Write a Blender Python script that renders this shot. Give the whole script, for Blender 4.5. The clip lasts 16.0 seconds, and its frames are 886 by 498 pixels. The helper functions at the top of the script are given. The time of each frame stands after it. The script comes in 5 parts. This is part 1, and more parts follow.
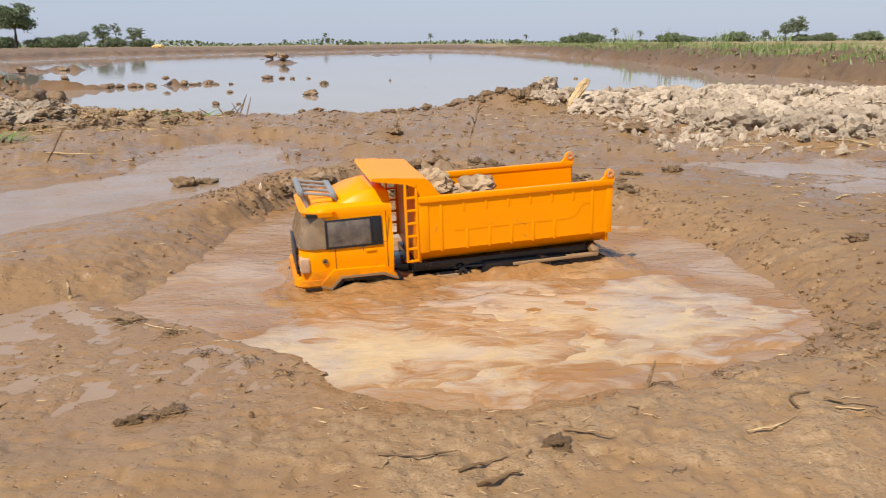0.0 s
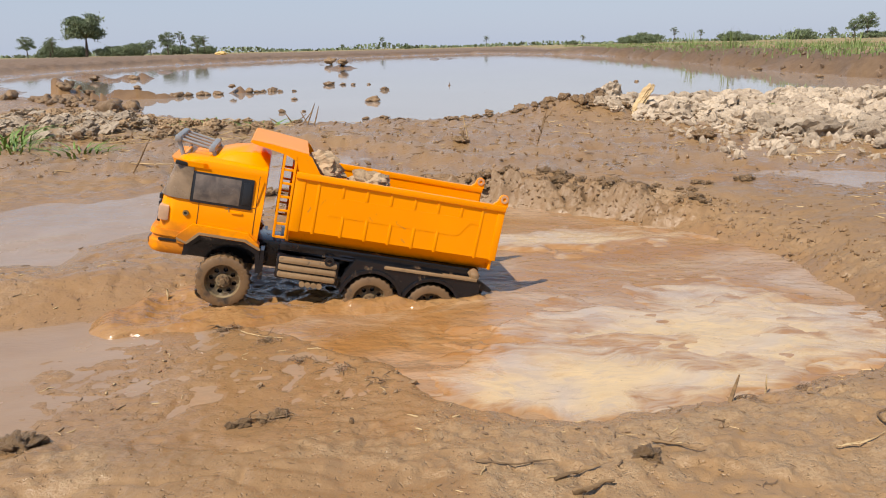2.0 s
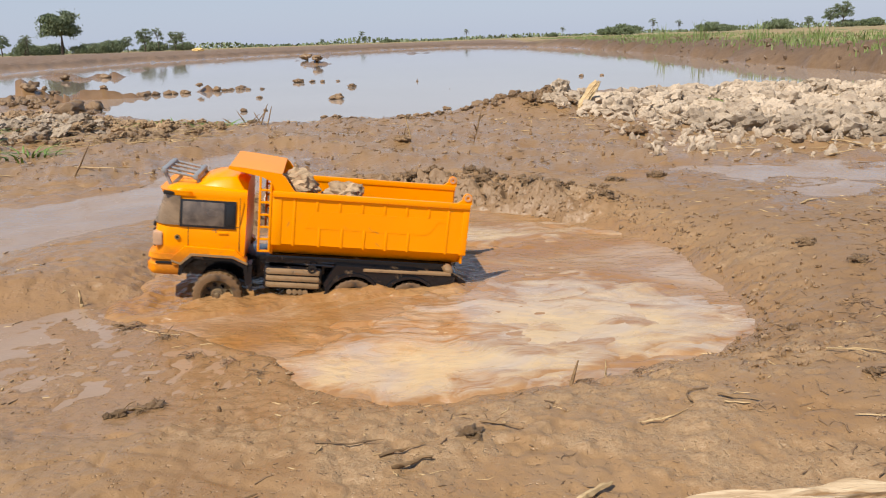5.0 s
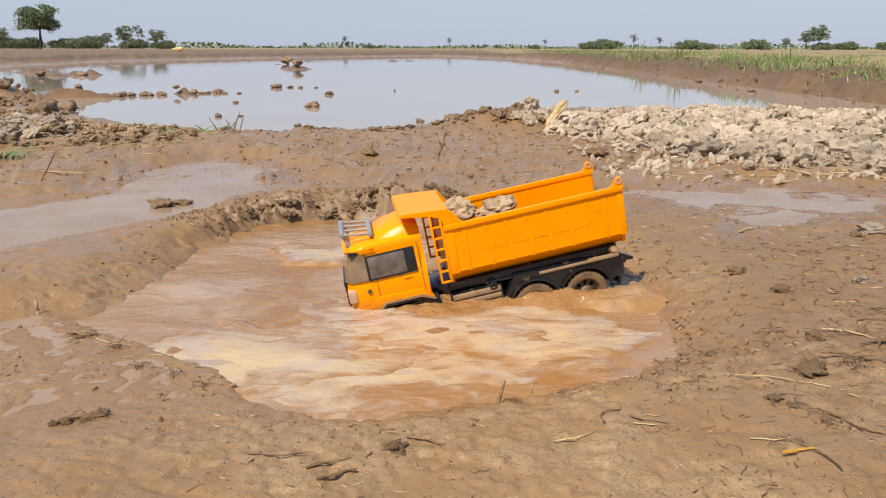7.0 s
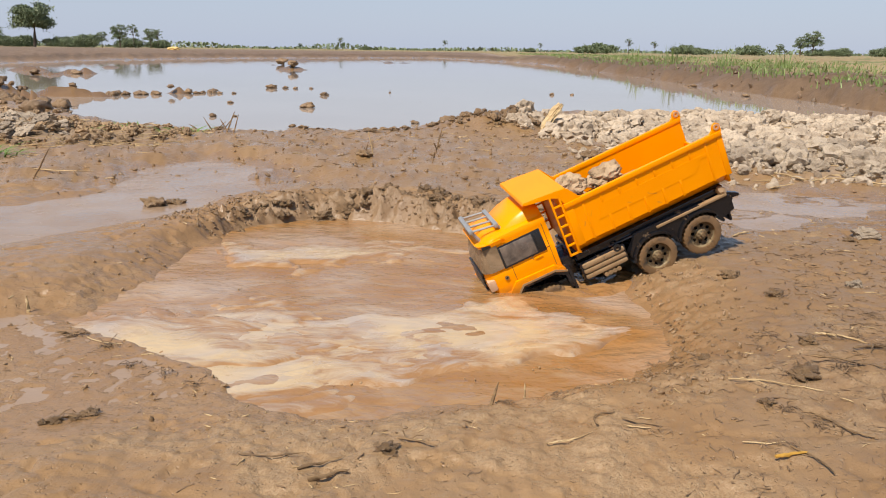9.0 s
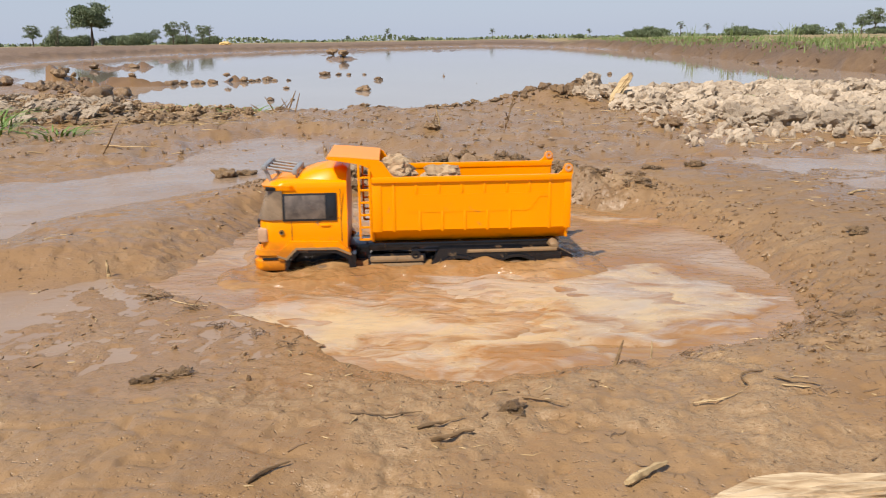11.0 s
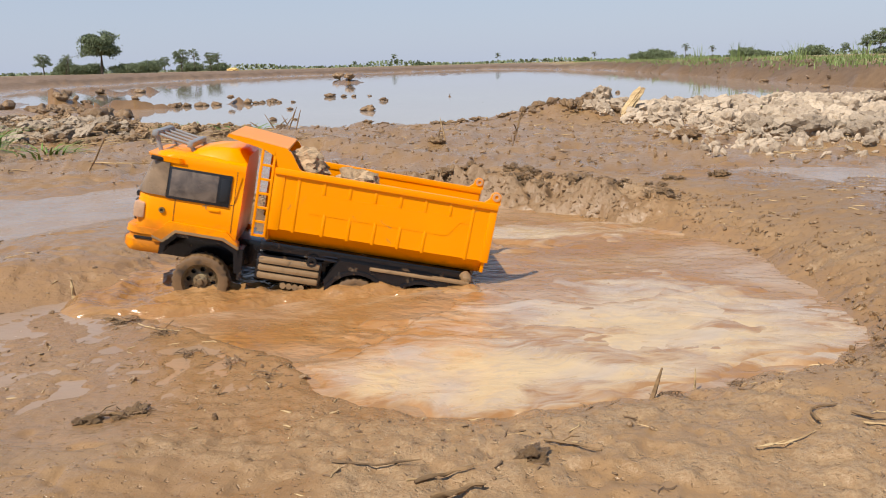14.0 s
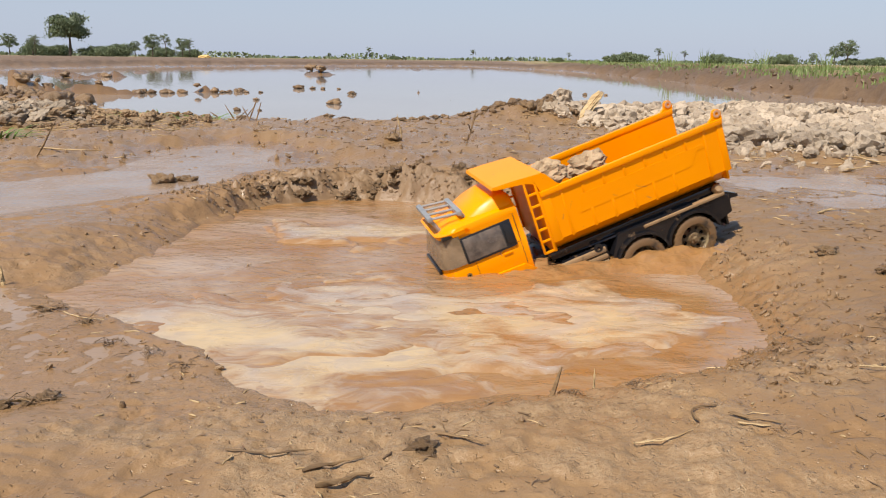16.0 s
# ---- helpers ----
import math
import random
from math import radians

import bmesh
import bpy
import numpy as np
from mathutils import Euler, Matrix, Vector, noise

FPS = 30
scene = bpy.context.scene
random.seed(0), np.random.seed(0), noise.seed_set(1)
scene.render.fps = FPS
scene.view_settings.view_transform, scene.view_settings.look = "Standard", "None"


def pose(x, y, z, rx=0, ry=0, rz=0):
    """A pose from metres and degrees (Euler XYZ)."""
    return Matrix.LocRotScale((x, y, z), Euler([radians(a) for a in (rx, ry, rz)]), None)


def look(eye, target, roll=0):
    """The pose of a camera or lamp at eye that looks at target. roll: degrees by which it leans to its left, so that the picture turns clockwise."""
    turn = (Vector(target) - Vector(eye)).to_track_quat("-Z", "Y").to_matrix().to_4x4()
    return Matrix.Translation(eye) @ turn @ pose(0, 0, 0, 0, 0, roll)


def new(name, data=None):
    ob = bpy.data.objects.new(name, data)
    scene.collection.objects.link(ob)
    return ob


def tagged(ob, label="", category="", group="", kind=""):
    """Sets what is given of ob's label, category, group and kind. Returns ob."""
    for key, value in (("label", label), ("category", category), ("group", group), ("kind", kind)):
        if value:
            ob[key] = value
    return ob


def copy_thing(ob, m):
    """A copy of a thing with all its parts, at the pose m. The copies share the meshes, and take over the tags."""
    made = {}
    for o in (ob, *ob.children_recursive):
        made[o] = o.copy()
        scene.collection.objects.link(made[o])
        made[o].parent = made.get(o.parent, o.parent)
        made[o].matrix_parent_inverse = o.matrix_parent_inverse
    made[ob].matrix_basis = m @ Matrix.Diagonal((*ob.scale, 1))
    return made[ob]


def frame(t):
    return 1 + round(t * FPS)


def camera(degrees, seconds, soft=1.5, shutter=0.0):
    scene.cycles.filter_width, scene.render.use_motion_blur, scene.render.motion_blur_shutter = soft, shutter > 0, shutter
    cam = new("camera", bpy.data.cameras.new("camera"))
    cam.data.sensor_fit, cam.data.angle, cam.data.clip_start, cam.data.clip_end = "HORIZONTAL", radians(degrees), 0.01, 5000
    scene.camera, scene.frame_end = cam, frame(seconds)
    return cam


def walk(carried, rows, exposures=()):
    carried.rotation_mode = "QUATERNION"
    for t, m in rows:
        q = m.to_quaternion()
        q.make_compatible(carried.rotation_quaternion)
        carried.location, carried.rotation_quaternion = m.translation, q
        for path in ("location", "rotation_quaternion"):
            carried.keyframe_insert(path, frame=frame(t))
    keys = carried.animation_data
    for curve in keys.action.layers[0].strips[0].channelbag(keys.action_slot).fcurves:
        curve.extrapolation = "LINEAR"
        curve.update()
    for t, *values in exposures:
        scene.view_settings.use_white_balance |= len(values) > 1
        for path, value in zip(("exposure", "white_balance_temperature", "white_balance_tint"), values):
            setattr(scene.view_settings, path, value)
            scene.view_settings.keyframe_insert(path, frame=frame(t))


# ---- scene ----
cam = camera(60.0, 16.0, soft=1.05, shutter=0.3)
PATH = [
    (0, (0.0, 0.0, 0.419), (0.0, 1.932, -0.098), -0.5),
    (0.5, (-0.05, 0.001, 0.425), (-0.135, 1.931, -0.089), -1.3),
    (1, (-0.074, -0.016, 0.442), (-0.21, 1.918, -0.048), -1.5),
    (1.5, (-0.065, -0.026, 0.445), (-0.208, 1.906, -0.049), -1.4),
    (2, (-0.041, -0.038, 0.446), (-0.184, 1.89, -0.062), -1.4),
    (2.5, (-0.011, -0.048, 0.45), (-0.148, 1.88, -0.063), -1.4),
    (3, (0.037, -0.064, 0.451), (-0.081, 1.863, -0.072), -2.1),
    (3.5, (0.084, -0.072, 0.454), (-0.021, 1.852, -0.078), -2.3),
    (6, (0.145, -0.146, 0.494), (0.041, 1.783, -0.023), -1.4),
    (6.5, (0.165, -0.159, 0.506), (0.075, 1.772, -0.007), -0.5),
    (7, (0.191, -0.166, 0.512), (0.148, 1.767, 0.005), 0.1),
    (7.5, (0.198, -0.168, 0.512), (0.178, 1.767, 0.008), 0.6),
    (8, (0.196, -0.167, 0.513), (0.175, 1.77, 0.012), 0.7),
    (10.5, (0.14, -0.121, 0.459), (0.052, 1.81, -0.053), -0.1),
    (11, (0.1, -0.082, 0.425), (-0.054, 1.841, -0.101), -0.9),
    (11.5, (0.07, -0.029, 0.41), (-0.124, 1.891, -0.114), -1.8),
    (12, (0.05, 0.017, 0.401), (-0.172, 1.944, -0.084), -2.2),
    (12.5, (0.045, 0.04, 0.377), (-0.17, 1.97, -0.106), -2.5),
    (13, (0.057, 0.049, 0.361), (-0.143, 1.977, -0.136), -2.2),
    (13.5, (0.075, 0.054, 0.366), (-0.11, 1.986, -0.122), -2.1),
    (14, (0.093, 0.065, 0.372), (-0.081, 2.002, -0.095), -1.5),
    (14.5, (0.109, 0.069, 0.362), (-0.05, 2.008, -0.104), -0.3),
    (15, (0.128, 0.066, 0.362), (-0.014, 2.003, -0.118), -0.2),
    (15.5, (0.148, 0.057, 0.367), (0.032, 1.995, -0.112), 0.1),
    (16, (0.162, 0.043, 0.382), (0.066, 1.982, -0.096), 0.7),
]
walk(cam, [(t, look(eye, target, roll)) for t, eye, target, roll in PATH], [(0.0, 0.0, 6850.0, 12.0), (16.0, 0.0, 6850.0, 12.0)])

# ---- light ----
SUN_DIR = Vector((-0.34, -0.47, 0.81)).normalized()      # towards the sun
sun = new("sun", bpy.data.lights.new("sun", "SUN"))
sun.data.energy, sun.data.angle, sun.data.color = 5.7, radians(0.6), (1.0, 0.95, 0.87)
sun.matrix_world = Matrix.Translation((0, 0, 30)) @ SUN_DIR.to_track_quat("Z", "Y").to_matrix().to_4x4()
world = bpy.data.worlds.new("world")
scene.world = world
world.use_nodes = True
wn = world.node_tree.nodes
sky = wn.new("ShaderNodeTexSky")
sky.sky_type, sky.sun_disc = "NISHITA", False
sky.sun_elevation = math.asin(SUN_DIR.z)
sky.sun_rotation = math.atan2(SUN_DIR.x, SUN_DIR.y)
sky.air_density, sky.dust_density, sky.ozone_density = 1.0, 0.3, 2.0
# summer haze: a pale veil, thick at the horizon and thin overhead
haze, veil, up, way = (wn.new(n) for n in ("ShaderNodeMix", "ShaderNodeValToRGB", "ShaderNodeSeparateXYZ", "ShaderNodeTexCoord"))
haze.data_type = "RGBA"
haze.inputs[7].default_value = (3.5, 4.22, 5.65, 1)
for stop, at, much in zip(veil.color_ramp.elements, (0.0, 0.5), (0.92, 0.04)):
    stop.position, stop.color = at, (much, much, much, 1)
for a, b in ((way.outputs["Generated"], up.inputs[0]), (up.outputs[2], veil.inputs[0]), (veil.outputs[0], haze.inputs[0]), (sky.outputs[0], haze.inputs[6]), (haze.outputs[2], wn["Background"].inputs[0])):
    world.node_tree.links.new(a, b)
wn["Background"].inputs[1].default_value = 0.125


# ---- materials ----
class Mat:
    """A small helper round a node material with a Principled shader."""

    def __init__(self, name, rough=0.6, metal=0.0, spec=0.5):
        self.m = bpy.data.materials.new(name)
        self.m.use_nodes = True
        self.n, self.l = self.m.node_tree.nodes, self.m.node_tree.links
        self.p = self.n["Principled BSDF"]
        self.p.inputs["Roughness"].default_value = rough
        self.p.inputs["Metallic"].default_value = metal
        self.p.inputs["Specular IOR Level"].default_value = spec
        self.co = self.n.new("ShaderNodeTexCoord").outputs["Object"]

    def geo(self):
        return self.n.new("ShaderNodeNewGeometry")

    def noise(self, scale, detail=4, rough=0.55, distort=0.0, co=None):
        t = self.n.new("ShaderNodeTexNoise")
        t.inputs["Scale"].default_value, t.inputs["Detail"].default_value = scale, detail
        t.inputs["Roughness"].default_value, t.inputs["Distortion"].default_value = rough, distort
        self.l.new(co or self.co, t.inputs["Vector"])
        return t.outputs[0]

    def stretched(self, sx, sy, sz, co=None):
        t = self.n.new("ShaderNodeMapping")
        t.inputs["Scale"].default_value = (sx, sy, sz)
        self.l.new(co or self.co, t.inputs["Vector"])
        return t.outputs[0]

    def ramp(self, fac, *stops):
        t = self.n.new("ShaderNodeValToRGB")
        e = t.color_ramp.elements
        while len(e) < len(stops):
            e.new(0.5)
        for k, (at, c) in zip(e, stops):
            k.position, k.color = at, (*(c if isinstance(c, tuple) else (c, c, c)), 1)
        self.l.new(fac, t.inputs[0])
        return t.outputs[0]

    def mix(self, fac, a, b, kind="MIX"):
        t = self.n.new("ShaderNodeMix")
        t.data_type, t.blend_type = "RGBA", kind
        for s, v in ((t.inputs[0], fac), (t.inputs[6], a), (t.inputs[7], b)):
            if isinstance(v, (float, int)):
                s.default_value = v
            elif isinstance(v, tuple):
                s.default_value = (*v, 1)
            else:
                self.l.new(v, s)
        return t.outputs[2]

    def math(self, op, a, b=0.0):
        t = self.n.new("ShaderNodeMath")
        t.operation = op
        for s, v in zip(t.inputs, (a, b)):
            if isinstance(v, (float, int)):
                s.default_value = v
            else:
                self.l.new(v, s)
        return t.outputs[0]

    def attr(self, name):
        t = self.n.new("ShaderNodeAttribute")
        t.attribute_name = name
        return t.outputs["Fac"]

    def random(self):
        return self.n.new("ShaderNodeObjectInfo").outputs["Random"]

    def set(self, **k):
        for name, v in k.items():
            s = self.p.inputs[{"color": "Base Color", "rough": "Roughness", "coat": "Coat Weight", "alpha": "Alpha",
                               "spec": "Specular IOR Level", "trans": "Transmission Weight"}[name]]
            if isinstance(v, (float, int)):
                s.default_value = v
            elif isinstance(v, tuple):
                s.default_value = (*v, 1)
            else:
                self.l.new(v, s)
        return self

    def bump(self, height, strength=0.4, dist=0.01, after=None):
        t = self.n.new("ShaderNodeBump")
        t.inputs["Strength"].default_value, t.inputs["Distance"].default_value = strength, dist
        self.l.new(height, t.inputs["Height"])
        if after is not None:
            self.l.new(after, t.inputs["Normal"])
        self.l.new(t.outputs[0], self.p.inputs["Normal"])
        return t.outputs[0]


def mud_material():
    """Ground: smooth wet skins, gritty crusts, pits and chaff; drier, far and dark clay parts by the amounts of the surface."""
    k = Mat("mud")
    big, mid, fine, grit = k.noise(1.7, 5), k.noise(9, 6, 0.6, 0.4), k.noise(70, 5, 0.65), k.noise(240, 4, 0.7)
    c = k.ramp(big, (0.3, (0.230, 0.129, 0.054)), (0.52, (0.266, 0.157, 0.070)), (0.72, (0.290, 0.180, 0.088)))
    c = k.mix(k.ramp(mid, (0.40, 0.0), (0.66, 0.7)), c, (0.290, 0.181, 0.090))
    crust = k.math("MULTIPLY", k.attr("crust"), k.ramp(k.noise(16, 5, 0.65), (0.38, 0.0), (0.56, 1.0)))
    c = k.mix(crust, c, k.ramp(grit, (0.30, (0.225, 0.132, 0.060)), (0.42, (0.280, 0.172, 0.084)), (0.66, (0.37, 0.255, 0.142))))
    c = k.mix(k.ramp(fine, (0.26, 0.65), (0.37, 0.0)), c, (0.115, 0.068, 0.034))
    c = k.mix(k.ramp(k.noise(170, 3, 0.6), (0.66, 0.0), (0.73, 0.6)), c, (0.40, 0.295, 0.18))
    c = k.mix(k.ramp(k.noise(130, 3, 0.6, 0.8), (0.29, 0.75), (0.35, 0.0)), c, (0.085, 0.05, 0.026))
    straw = k.noise(38, 3, 0.6, 1.2, k.stretched(1, 2.4, 1))
    c = k.mix(k.ramp(straw, (0.70, 0.0), (0.76, 0.5)), c, (0.40, 0.29, 0.17))
    wet = k.attr("wet")
    patch = k.ramp(k.math("ADD", k.math("MULTIPLY", wet, 0.9), k.math("MULTIPLY", k.noise(5.5, 5, 0.6, 0.8), 0.6)), (0.55, 0.0), (0.85, 1.0))
    c = k.mix(k.math("MULTIPLY", patch, 0.35), c, (0.275, 0.155, 0.070))
    dry = k.attr("dry")
    c = k.mix(dry, c, k.ramp(mid, (0.3, (0.25, 0.175, 0.11)), (0.7, (0.40, 0.31, 0.21))))
    far = k.attr("field")
    c = k.mix(far, c, k.ramp(k.noise(0.5, 5), (0.32, (0.22, 0.145, 0.07)), (0.5, (0.32, 0.24, 0.12)), (0.62, (0.15, 0.16, 0.05))))
    clay = k.attr("clay")
    # dark wet earth; on the field bank the tone also holds its face's shade
    c = k.mix(clay, c, k.ramp(mid, (0.3, (0.075, 0.046, 0.026)), (0.7, (0.14, 0.088, 0.05))))
    k.set(color=c)
    gloss = k.ramp(k.noise(14, 4, 0.6, 0.6), (0.38, 0.46), (0.62, 0.22))
    dull = k.math("MAXIMUM", k.math("MAXIMUM", dry, far), k.math("MULTIPLY", clay, 0.8))
    skin = k.mix(dull, k.mix(k.math("MULTIPLY", crust, 0.8), gloss, k.ramp(grit, (0.4, 0.7), (0.62, 0.22))), (0.8, 0.8, 0.8))
    k.set(rough=k.mix(patch, skin, k.ramp(k.noise(26, 4), (0.3, 0.07), (0.7, 0.28))))
    b = k.bump(mid, 0.09, 0.02)
    b = k.bump(fine, 0.32, 0.006, b)
    b = k.bump(k.math("MULTIPLY", grit, k.math("ADD", crust, 0.25)), 0.5, 0.0035, b)
    k.bump(k.ramp(k.noise(150, 2, 0.5), (0.27, 0.0), (0.38, 1.0)), 0.6, 0.003, b)
    return k.m


def clay_material(name, lo, hi, rough=0.85):
    k = Mat(name, rough)
    each = k.math("FRACT", k.math("ADD", k.random(), k.geo().outputs["Random Per Island"]))
    c = k.mix(each, k.ramp(k.noise(22, 5), (0.3, tuple(v * 0.85 for v in lo)), (0.7, tuple(v * 0.86 for v in hi))), k.ramp(k.noise(14, 5, 0.6), (0.35, hi), (0.75, tuple(v * 1.15 for v in hi))))
    c = k.mix(k.ramp(k.noise(90, 4), (0.3, 0.5), (0.5, 0.0)), c, tuple(v * 0.5 for v in lo))
    k.set(color=c)
    k.bump(k.noise(60, 6, 0.65), 0.7, 0.01)
    return k.m


def swirl_coords(k, scale, much):
    """Coordinates bent by a slow noise, for drawn-out swirls."""
    tex, warp = k.n.new("ShaderNodeTexNoise"), k.n.new("ShaderNodeVectorMath")
    tex.inputs["Scale"].default_value, tex.inputs["Detail"].default_value = scale, 3
    k.l.new(k.co, tex.inputs["Vector"])
    warp.operation = "MULTIPLY_ADD"
    k.l.new(tex.outputs["Color"], warp.inputs[0])
    warp.inputs[1].default_value = (much, much * 0.8, 0.0)
    k.l.new(k.co, warp.inputs[2])
    return warp.outputs[0]


def pool_material(name, still=1.0, silt=0.6):
    """Stirred muddy water: orange-brown, clouded with paler silt, a wet gloss and small ripples."""
    k = Mat(name, 0.1)
    bent = swirl_coords(k, 3.0, 0.38)
    drift = k.noise(2.2, 3, 0.5, 0.6)
    streak = k.noise(4.2, 10, 0.66, 1.0, k.stretched(0.9, 2.0, 1, bent))
    c = k.ramp(streak, (0.34, (0.275, 0.132, 0.042)), (0.48, (0.300, 0.155, 0.056)), (0.60, (0.33, 0.185 + 0.02 * silt, 0.075 + 0.03 * silt)), (0.72, (0.36 + 0.10 * silt, 0.22 + 0.12 * silt, 0.11 + 0.12 * silt)))
    c = k.mix(k.ramp(drift, (0.46, 0.0), (0.64, silt)), c, k.ramp(streak, (0.4, (0.34, 0.235, 0.155)), (0.62, (0.43, 0.335, 0.26))))
    c = k.mix(k.ramp(k.noise(110, 3, 0.6, 0.6), (0.70, 0.0), (0.75, 0.6)), c, (0.12, 0.07, 0.035))
    k.set(color=c, rough=k.ramp(streak, (0.35, 0.05), (0.65, 0.18)))
    b = k.bump(k.noise(7, 3, 0.5, 0.4, k.stretched(1, 2, 1)), 0.22, 0.03)
    b = k.bump(k.noise(30, 3, 0.5, 0.5, k.stretched(1, 1.7, 1)), 0.42 / still, 0.009, b)
    k.bump(k.noise(85, 2, 0.5), 0.30 / still, 0.004, b)
    return k.m


def froth_material():
    """Cream silt froth, the water's sky sheen painted in as lavender-grey: thick in the middle, frayed to brown water
    at its edges.
    """
    k = Mat("froth", 0.3)
    bent = swirl_coords(k, 4.0, 0.30)
    streak = k.noise(5.5, 10, 0.70, 1.3, k.stretched(0.8, 2.2, 1, bent))
    fine = k.noise(26, 6, 0.68, 0.9, k.stretched(0.8, 1.8, 1, bent))
    thick = k.math("ADD", k.attr("thick"), k.math("ADD", k.math("MULTIPLY", k.math("SUBTRACT", streak, 0.5), 2.6), k.math("MULTIPLY", k.math("SUBTRACT", fine, 0.5), 1.5)))
    # last stop: lavender-grey that imitates sky reflected on the water
    cream = k.ramp(k.noise(3.0, 4, 0.55, 0.8, bent), (0.40, (0.535, 0.395, 0.225)), (0.48, (0.49, 0.38, 0.26)), (0.55, (0.43, 0.355, 0.29)))
    cream = k.mix(k.ramp(fine, (0.50, 0.0), (0.62, 0.7)), cream, (0.39, 0.305, 0.235))
    brown = k.ramp(streak, (0.36, (0.30, 0.150, 0.054)), (0.60, (0.36, 0.22, 0.115)))
    c = k.mix(k.ramp(thick, (0.08, 0.0), (0.55, 0.72), (1.05, 1.0)), brown, cream)
    c = k.mix(k.ramp(k.noise(95, 3, 0.6, 0.6), (0.69, 0.0), (0.74, 0.7)), c, (0.14, 0.085, 0.045))
    k.set(color=c, rough=k.ramp(thick, (0.3, 0.08), (0.8, 0.34)))
    b = k.bump(k.noise(18, 3, 0.5, 0.5, k.stretched(1, 1.8, 1)), 0.25, 0.010)
    k.bump(fine, 0.35, 0.004, b)
    return k.m


def puddle_material():
    k = Mat("puddle_water", 0.06)
    c = k.ramp(k.noise(3, 5, 0.6, 0.6), (0.35, (0.27, 0.17, 0.095)), (0.7, (0.34, 0.24, 0.16)))
    k.set(color=c, rough=k.ramp(k.noise(9, 4), (0.4, 0.12), (0.7, 0.32)))
    b = k.bump(k.noise(10, 3, 0.5, 0.3), 0.10, 0.02)
    k.bump(k.noise(55, 3, 0.6, 0.5, k.stretched(1, 1.8, 1)), 0.16, 0.004, b)
    return k.m


def pond_material():
    k = Mat("pond_water", 0.02)
    k.set(color=k.ramp(k.noise(0.4, 4), (0.35, (0.34, 0.275, 0.22)), (0.7, (0.40, 0.34, 0.29))))
    b = k.bump(k.noise(2.5, 3, 0.5, 0.0, k.stretched(1, 2.2, 1)), 0.02, 0.03)
    k.bump(k.noise(16, 2, 0.5, 0.0, k.stretched(1, 2.2, 1)), 0.03, 0.004, b)
    return k.m


def orange_material():
    """Glossy orange toy plastic with dried mud splashes; low down a dirt film, which also paints in the tipper slope's
    shade.
    """
    k = Mat("orange_plastic", 0.33, 0.0, 0.2)
    c = k.ramp(k.noise(9, 4), (0.3, (0.92, 0.29, 0.0)), (0.7, (0.95, 0.312, 0.0)))
    specks = k.ramp(k.noise(60, 6, 0.65, 0.8), (0.66, 0.0), (0.73, 0.75))
    sep = k.n.new("ShaderNodeSeparateXYZ")
    k.l.new(k.co, sep.inputs[0])
    low = k.ramp(k.math("ADD", sep.outputs[2], k.math("MULTIPLY", k.noise(28, 5, 0.6), 0.05)), (0.140, 1.0), (0.168, 0.0))
    film = k.math("MULTIPLY", low, k.ramp(k.noise(18, 5, 0.6, 0.5), (0.33, 0.0), (0.50, 0.75)))
    # dark orange: dirt on the cab, painted shade on the tipper's down-facing slope
    c = k.mix(film, c, (0.36, 0.125, 0.018))
    c = k.mix(specks, c, (0.30, 0.16, 0.06))
    k.set(color=c, rough=k.mix(film, (0.3, 0.3, 0.3), (0.55, 0.55, 0.55)))
    k.bump(k.noise(220, 3), 0.05, 0.001)
    return k.m


def muddied_material(name, base, rough, cover, mud=(0.30, 0.185, 0.095)):
    """A dark part smeared with wet mud: cover is how much of it."""
    k = Mat(name, rough)
    m = k.ramp(k.noise(42, 7, 0.62, 0.5), (0.68 - cover * 0.5, 0.0), (0.78 - cover * 0.45, 1.0))
    c = k.mix(m, base, k.ramp(k.noise(40, 4), (0.3, tuple(v * 0.8 for v in mud)), (0.7, mud)))
    k.set(color=c, rough=k.mix(m, (rough,) * 3, k.ramp(k.noise(30, 3), (0.35, 0.22), (0.65, 0.6))))
    b = k.bump(m, 0.4, 0.0015)
    k.bump(k.noise(120, 4), 0.3, 0.001, b)
    return k.m


def glass_material(name, lo, hi):
    k = Mat(name, 0.06)
    c = k.ramp(k.noise(30, 5, 0.6, 0.4), (0.35, lo), (0.7, hi))
    k.set(color=c, rough=k.ramp(k.noise(50, 4), (0.35, 0.08), (0.7, 0.35)))
    return k.m


def plain(name, color, rough=0.5, metal=0.0, scale=40, vary=0.25, bump=0.2, dist=0.002):
    k = Mat(name, rough, metal)
    lo, hi = tuple(v * (1 - vary) for v in color), tuple(min(1, v * (1 + vary)) for v in color)
    k.set(color=k.mix(k.random(), k.ramp(k.noise(scale, 5), (0.3, lo), (0.7, hi)), k.ramp(k.noise(scale * 0.4, 4), (0.3, hi), (0.7, color))))
    k.bump(k.noise(scale * 3, 4), bump, dist)
    return k.m


def wood_material(name, lo, hi, grain=60):
    k = Mat(name, 0.8)
    g = k.noise(grain, 6, 0.6, 0.5, k.stretched(0.12, 1, 1))
    k.set(color=k.ramp(g, (0.3, lo), (0.6, hi), (0.8, tuple(v * 1.15 for v in hi))))
    k.bump(g, 0.9, 0.004)
    return k.m


def leaf_material(name, lo, hi):
    k = Mat(name, 0.55)
    isl = k.geo().outputs["Random Per Island"]
    k.set(color=k.mix(k.math("MULTIPLY", isl, 0.8), k.ramp(k.noise(1.2, 3), (0.35, lo), (0.7, hi)), hi))
    return k.m


